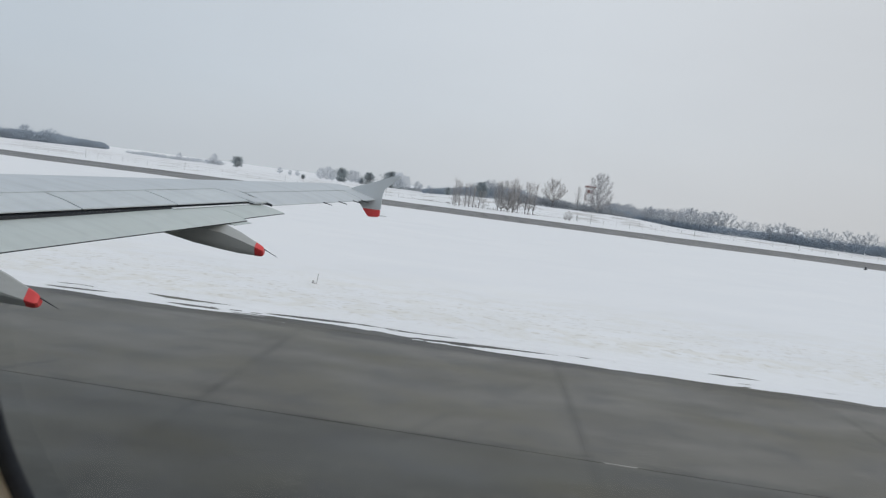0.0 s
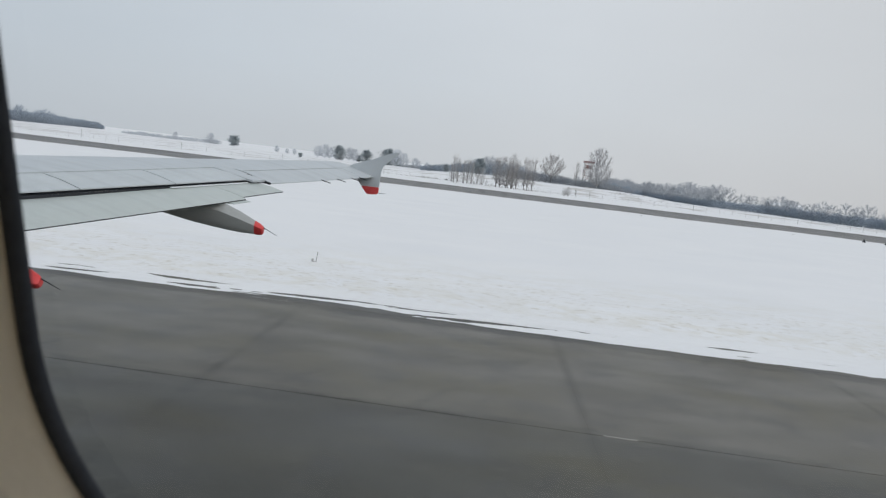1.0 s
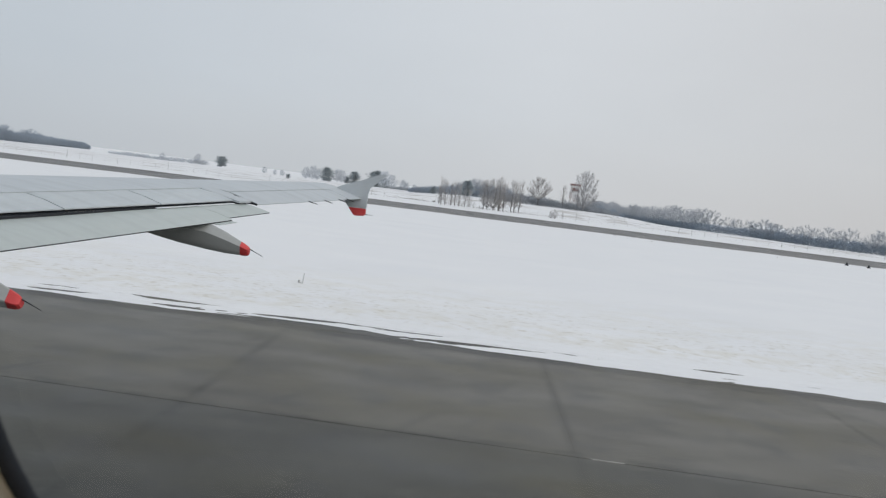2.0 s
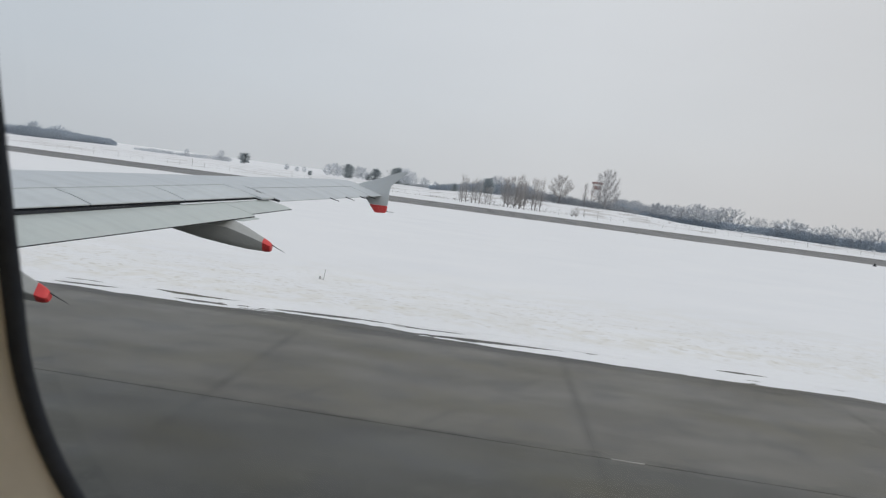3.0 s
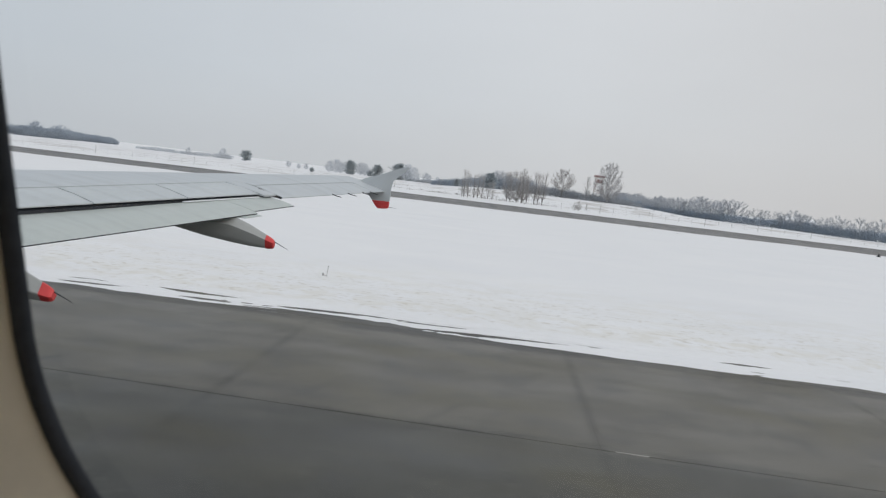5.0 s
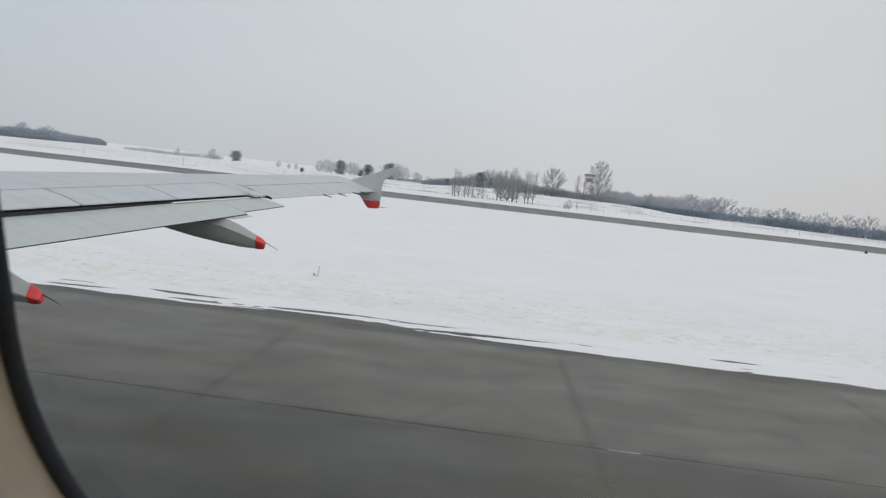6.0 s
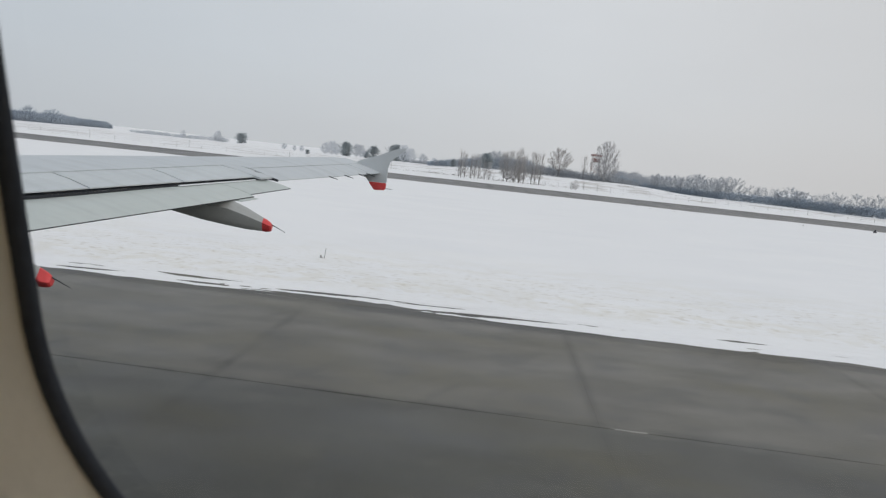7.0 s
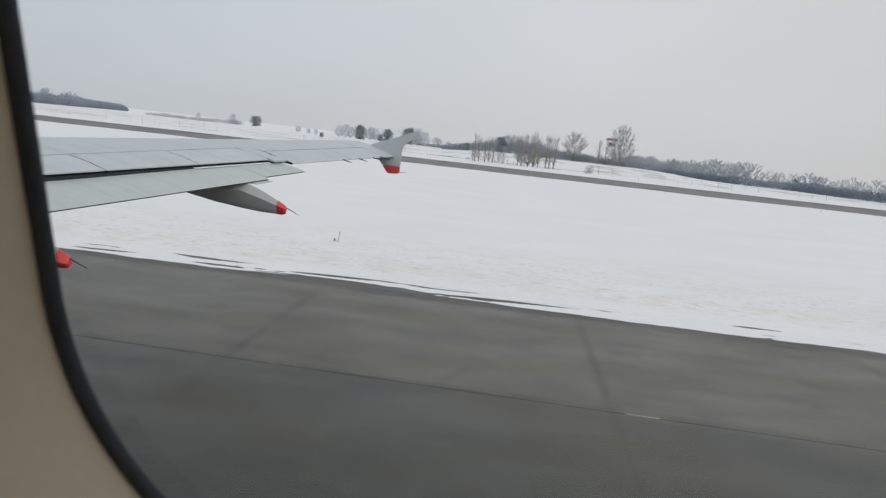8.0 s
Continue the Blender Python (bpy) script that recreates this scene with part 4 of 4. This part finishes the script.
flap = on_plane("flap", loft([flap_ring(y) for y in (KINK + 0.1, 6.2, 7.5, 8.8, 9.905, 9.915, 10.95)]), M_FLAP)
rings = []
for y in (KINK + 0.1, 7.0, 9.0, 9.905, 9.915, 10.95):
    xt, zt = flap_te(y)
    rings.append([(xt - 0.004, y, zt - 0.002), (xt + 0.004, y, zt - 0.005), (xt + 0.003, y, zt - 0.014), (xt - 0.006, y, zt - 0.013)])
on_plane("trailing_edge", loft(rings), M_DARK, "thin dark strip along the trailing edge", parent=flap)
rings = []
for y in (9.52, 9.90):
    xt, zt = flap_te(y)
    rings.append([(xt - 0.10, y, zt - 0.004), (xt + 0.075, y, zt - 0.026), (xt + 0.075, y, zt - 0.034), (xt - 0.10, y, zt - 0.030)])
on_plane("flap_tab", loft(rings), M_FLAP)

xe, ze = x_sp(FLAP_END), z_sp(FLAP_END)
# near-black rod added to draw the shaded gap beside the aileron
on_plane("end_gap_shade", rod((xe - 0.22, FLAP_END - 0.03, ze + 0.025), (x_ail(FLAP_END) + 0.01, FLAP_END - 0.01, z_ail(FLAP_END) - 0.004), 0.034, 0.020, 6), M_DARK, "dark rod standing in for the shaded gap at the flap end")
# aileron with static wicks
rings = []
for y in (FLAP_END + 0.03, 12.2, 13.3, 14.42):
    xt, zt = x_ail(y), z_ail(y)
    rings.append([(xt - 0.485, y, zt + 0.146), (xt - 0.30, y, zt + 0.10), (xt - 0.12, y, zt + 0.045), (xt, y, zt), (xt, y, zt - 0.012), (xt - 0.25, y, zt - 0.01), (xt - 0.485, y, zt + 0.03)])
aileron = on_plane("aileron", loft(rings), M_WING)
for y in (12.75, 13.35, 13.95, 14.3):
    xt, zt = x_ail(y), z_ail(y)
    on_plane("static_wick", rod((xt - 0.02, y, zt + 0.006), (xt + 0.16, y + 0.02, zt - 0.035), 0.012, 0.006, 5), M_DARK, parent=aileron)
rings = []
for y in (14.45, SPAN):
    xt, zt = x_ail(y), z_ail(y)
    rings.append([(xt - 0.495, y, zt + 0.15), (xt - 0.2, y, zt + 0.07), (xt, y, zt), (xt, y, zt - 0.012), (xt - 0.495, y, zt + 0.03)])
on_plane("tip_panel", loft(rings), M_WING)


# wingtip fence: upper and lower fin, the lower one dipped in red
def fin(outline, y0, lean_, thick, cut=None):
    bm = bmesh.new()
    a = [bm.verts.new((x, y0 + (z - 4.1) * lean_ - thick, z)) for x, z in outline]
    b = [bm.verts.new((x, y0 + (z - 4.1) * lean_ + thick, z)) for x, z in outline]
    bm.faces.new(a)
    bm.faces.new(b[::-1])
    k = len(a)
    for i in range(k):
        bm.faces.new((a[i], b[i], b[(i + 1) % k], a[(i + 1) % k]))
    bmesh.ops.bevel(bm, geom=bm.edges[:], offset=0.012, segments=2, affect="EDGES")
    return bm


fence_fin = on_plane("wingtip_fence", fin([(-2.75, 4.10), (-2.55, 4.22), (-2.15, 4.37), (-1.75, 4.545), (-1.60, 4.58), (-1.565, 4.565), (-1.60, 4.53), (-1.915, 4.24), (-1.93, 4.10),
                                           (-1.935, 3.775), (-2.335, 3.775), (-2.45, 3.93), (-2.60, 4.02)], SPAN, 0.10, 0.035), M_WING)
on_plane("red_tip", fin([(-2.333, 3.771), (-1.936, 3.771), (-1.94, 3.66), (-1.965, 3.615), (-2.17, 3.60), (-2.205, 3.615)], SPAN, 0.10, 0.036), M_RED, "red painted lower fin tip", parent=fence_fin)
on_plane("static_wick", rod((-1.95, SPAN - 0.04, 3.65), (-1.78, SPAN - 0.04, 3.648), 0.007, 0.003, 5), M_DARK, parent=fence_fin)


# flap track fairings: canoe bodies that droop with the flap
def canoe(y, s=1.0, drop=0.0, aft=0.0, shoulder=0.36):
    xt, zt = flap_te(y)
    xt, zt = xt + aft, zt + drop
    stations = [(-2.6, 0.02, -0.05, -0.08), (-2.2, 0.08, 0.0, -0.14), (-1.6, 0.12, 0.03, -0.20), (-0.95, 0.135, 0.02, -0.24), (-0.45, 0.135, 0.0, -0.332),
                (-0.05, 0.125, -0.002, -0.380), (0.22, 0.100, -0.104, -0.404), (0.45, 0.075, -0.216, -0.406)]
    tip = [(0.45, 0.078, -0.213, -0.409), (0.51, 0.076, -0.244, -0.410), (0.55, 0.068, -0.268, -0.402), (0.57, 0.044, -0.292, -0.385)]
    # one half of the section: keel, flat flank, creased shoulder, sloping top, ridge
    half = [(0.0, -1.0), (0.22, -0.96), (0.45, -0.80), (0.70, -0.45), (0.90, shoulder - 0.22), (1.0, shoulder), (0.16, 0.97), (0.0, 1.0)]
    section = half + [(-u, v) for u, v in half[-2:0:-1]]

    def ring_at(dx, hw, top, bot):
        up = 0.0 if dx > -1.2 else (-1.2 - dx) * 0.14
        zc, hh = (top + bot) / 2, (top - bot) / 2
        return [(xt + dx * s, y + hw * s * u, zt + zc * s + up + hh * s * v) for u, v in section]

    body = on_plane("flap_track_fairing", loft([ring_at(*q) for q in stations]), M_FAIR, smooth=True)
    body.data.set_sharp_from_angle(angle=radians(24))
    tip_ob = on_plane("red_tip", loft([ring_at(*q) for q in tip]), M_RED, "red painted fairing tip", True, body)
    tip_ob.data.set_sharp_from_angle(angle=radians(30))
    on_plane("static_wick", rod((xt + 0.57 * s, y, zt - 0.30 * s), (xt + 0.76 * s, y + 0.01, zt - 0.39 * s), 0.007, 0.003, 5), M_DARK, parent=body)


canoe(9.45)
canoe(6.02, 0.92, -0.050, 0.055, -0.10)

# ---- fuselage shell and cabin around the window ----
AX_Y, AX_Z = -1.62, 3.95
X0, X1 = -16.0, 7.0
PX0, PX1, PZ0, PZ1 = -0.27, 0.30, 4.10, 4.72


def on_shell(x, z, r):
    return (x, AX_Y + math.sqrt(r * r - (z - AX_Z) ** 2), z)


def outline(off, count=96):
    """The rounded opening of the window, widened by off: (x, z) pairs."""
    x0, x1, z0, z1, r = -0.1180 - off, 0.145 + off, 4.248 - off, 4.58 + off, 0.104 + off
    pts = []
    for cx, cz, a0 in ((x1 - r, z1 - r, 0), (x0 + r, z1 - r, 90), (x0 + r, z0 + r, 180), (x1 - r, z0 + r, 270)):
        for k in range(count // 4):
            a = radians(a0 + 90 * k / (count // 4 - 1))
            pts.append((cx + r * math.cos(a), cz + r * math.sin(a)))
    return pts


def shell(r, off):
    """A closed tube with the window's opening cut through it."""
    bm = bmesh.new()
    a0, a1 = math.asin((PZ0 - AX_Z) / r), math.asin((PZ1 - AX_Z) / r)
    ths = [a0 + (a1 - a0) * i / 16 for i in range(17)] + [a1 + (a0 + 2 * math.pi - a1) * i / 60 for i in range(1, 60)]
    xs_ = [X0, -9, -4, -1.5, PX0, PX1, 1.5, 4, X1]
    grid = [[bm.verts.new((x, AX_Y + r * math.cos(t), AX_Z + r * math.sin(t))) for t in ths] for x in xs_]
    k = len(ths)
    for i in range(len(xs_) - 1):
        for j in range(k):
            if xs_[i] == PX0 and j < 16:
                continue
            bm.faces.new((grid[i][j], grid[i + 1][j], grid[i + 1][(j + 1) % k], grid[i][(j + 1) % k]))
    bm.faces.new(grid[0])
    bm.faces.new(grid[-1][::-1])
    inner = outline(off)
    cx, cz = 0.5 * (PX0 + PX1), 0.5 * (PZ0 + PZ1)
    rect = []
    for x, z in inner:
        dx, dz = x - cx, z - cz
        f = min((PX1 - PX0) / 2 / max(abs(dx), 1e-6), (PZ1 - PZ0) / 2 / max(abs(dz), 1e-6))
        rect.append([cx + dx * f, cz + dz * f])
    for qx in (PX0, PX1):
        for qz in (PZ0, PZ1):
            i = min(range(len(rect)), key=lambda i: (rect[i][0] - qx) ** 2 + (rect[i][1] - qz) ** 2)
            rect[i] = [qx, qz]
    va = [bm.verts.new(on_shell(x, z, r)) for x, z in inner]
    vb = [bm.verts.new(on_shell(x, z, r)) for x, z in rect]
    m = len(va)
    for i in range(m):
        bm.faces.new((va[i], va[(i + 1) % m], vb[(i + 1) % m], vb[i]))
    return bm


def sleeve(rows):
    """Rings (off, r) joined into one band round the opening."""
    bm = bmesh.new()
    vs = [[bm.verts.new(on_shell(x, z, r)) for x, z in outline(off)] for off, r in rows]
    m = len(vs[0])
    for a, b in zip(vs, vs[1:]):
        for i in range(m):
            bm.faces.new((a[i], a[(i + 1) % m], b[(i + 1) % m], b[i]))
    return bm


R_SEAL, R_LINING, R_SKIN = 1.836, 1.765, 1.872
on_plane("fuselage", shell(R_SKIN, 0.040), M_HULL, "white painted fuselage skin", True)
cabin = tagged(part("wall_cabin", shell(R_LINING, 0.050), M_CREAM, None, "", True), "cream plastic cabin sidewall lining", "wall", kind="structure")
win = empty("window_1", (0.014, 0.16, 4.25))
tagged(win, "rounded cabin window with a black rubber seal", "window", kind="structure")
W0 = Vector((0.014, 0.16, 4.25))


def on_window(name, bm, material, label="", smooth=True):
    bmesh.ops.translate(bm, verts=bm.verts[:], vec=-W0)
    return part(name, bm, material, win, label, smooth)


on_window("reveal", sleeve([(0.0034, R_SEAL - 0.0012), (0.0080, R_SEAL - 0.010), (0.018, R_SEAL - 0.031), (0.028, R_SEAL - 0.050), (0.041, R_SEAL - 0.067), (0.051, R_LINING - 0.001)]), M_CREAM, "cream flared window surround")
on_window("seal", sleeve([(0.0050, R_SEAL + 0.001), (0.0036, R_SEAL - 0.0015), (0.0022, R_SEAL - 0.0018), (0.0009, R_SEAL - 0.0006), (0.0, R_SEAL + 0.002), (0.0085, R_SEAL + 0.011)]), M_SEAL, "black rubber seal")
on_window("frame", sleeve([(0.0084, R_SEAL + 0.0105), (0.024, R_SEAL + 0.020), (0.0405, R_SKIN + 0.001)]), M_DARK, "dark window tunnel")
bm = bmesh.new()
bm.faces.new([bm.verts.new(on_shell(x, z, R_SEAL + 0.006)) for x, z in outline(0.0040)])
bmesh.ops.translate(bm, verts=bm.verts[:], vec=-W0)
if bm.faces[:][0].normal.y > 0 or (bm.normal_update() or bm.faces[:][0].normal.y > 0):
    bmesh.ops.reverse_faces(bm, faces=bm.faces[:])
pane_me = bpy.data.meshes.new("pane")
bm.to_mesh(pane_me)
bm.free()
pane_me.materials.append(M_GLASS)
pane = tagged(new("pane", pane_me), "clear acrylic pane")
pane.parent = win
pane.visible_shadow = False

# unseen cabin ceiling light above and behind the eye, added to brighten the reveal
lamp = empty("ceiling_light", (0, AX_Y, AX_Z + 1.60))
tagged(lamp, "unseen warm ceiling light added to brighten the window surround", "ceiling light")
part("housing", box(9.0, 0.42, 0.06, (0, 0, 0.03), 0.01), M_WHITE, lamp)
part("diffuser", box(8.9, 0.34, 0.03, (0, 0, -0.02), 0.008), M_LAMP, lamp, "glowing warm white diffuser")

# ---- runway: concrete slabs with open joints ----
runway = link_mesh("runway", [(x, y, -0.022) for y in (-27.5, 27.0) for x in (-2500, -300, 0, 300, 2500)], [(i, i + 1, i + 6, i + 5) for i in range(4)], M_JOINT)
runway.rotation_euler = (0, 0, radians(HEADING))
tagged(runway, "worn grey concrete runway slabs edged by snow", "runway", kind="structure")
slab_me = None
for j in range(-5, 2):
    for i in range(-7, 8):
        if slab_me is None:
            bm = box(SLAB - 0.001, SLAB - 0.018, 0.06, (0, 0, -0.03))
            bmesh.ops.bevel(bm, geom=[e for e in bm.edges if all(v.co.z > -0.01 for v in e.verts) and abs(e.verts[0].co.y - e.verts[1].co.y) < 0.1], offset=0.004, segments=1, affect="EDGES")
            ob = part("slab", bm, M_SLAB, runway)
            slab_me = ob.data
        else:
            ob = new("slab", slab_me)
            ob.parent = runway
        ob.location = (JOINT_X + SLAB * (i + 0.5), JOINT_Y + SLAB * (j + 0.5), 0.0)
# a worn strip of white paint left on the joint
bm = bmesh.new()
flake = [(-0.30, 0.018), (-0.12, 0.030), (0.10, 0.022), (0.31, 0.028), (0.28, -0.012), (0.05, -0.026), (-0.16, -0.014), (-0.27, -0.022)]
low_, high_ = ([bm.verts.new((x, y, z)) for x, y in flake] for z in (-0.002, 0.004))
bm.faces.new(high_)
for i in range(len(flake)):
    bm.faces.new((low_[i], low_[(i + 1) % len(flake)], high_[(i + 1) % len(flake)], high_[i]))
mark = part("paint_mark", bm, M_WORN, runway, "worn white paint strip")
mark.location = (2.84, JOINT_Y, 0.0)
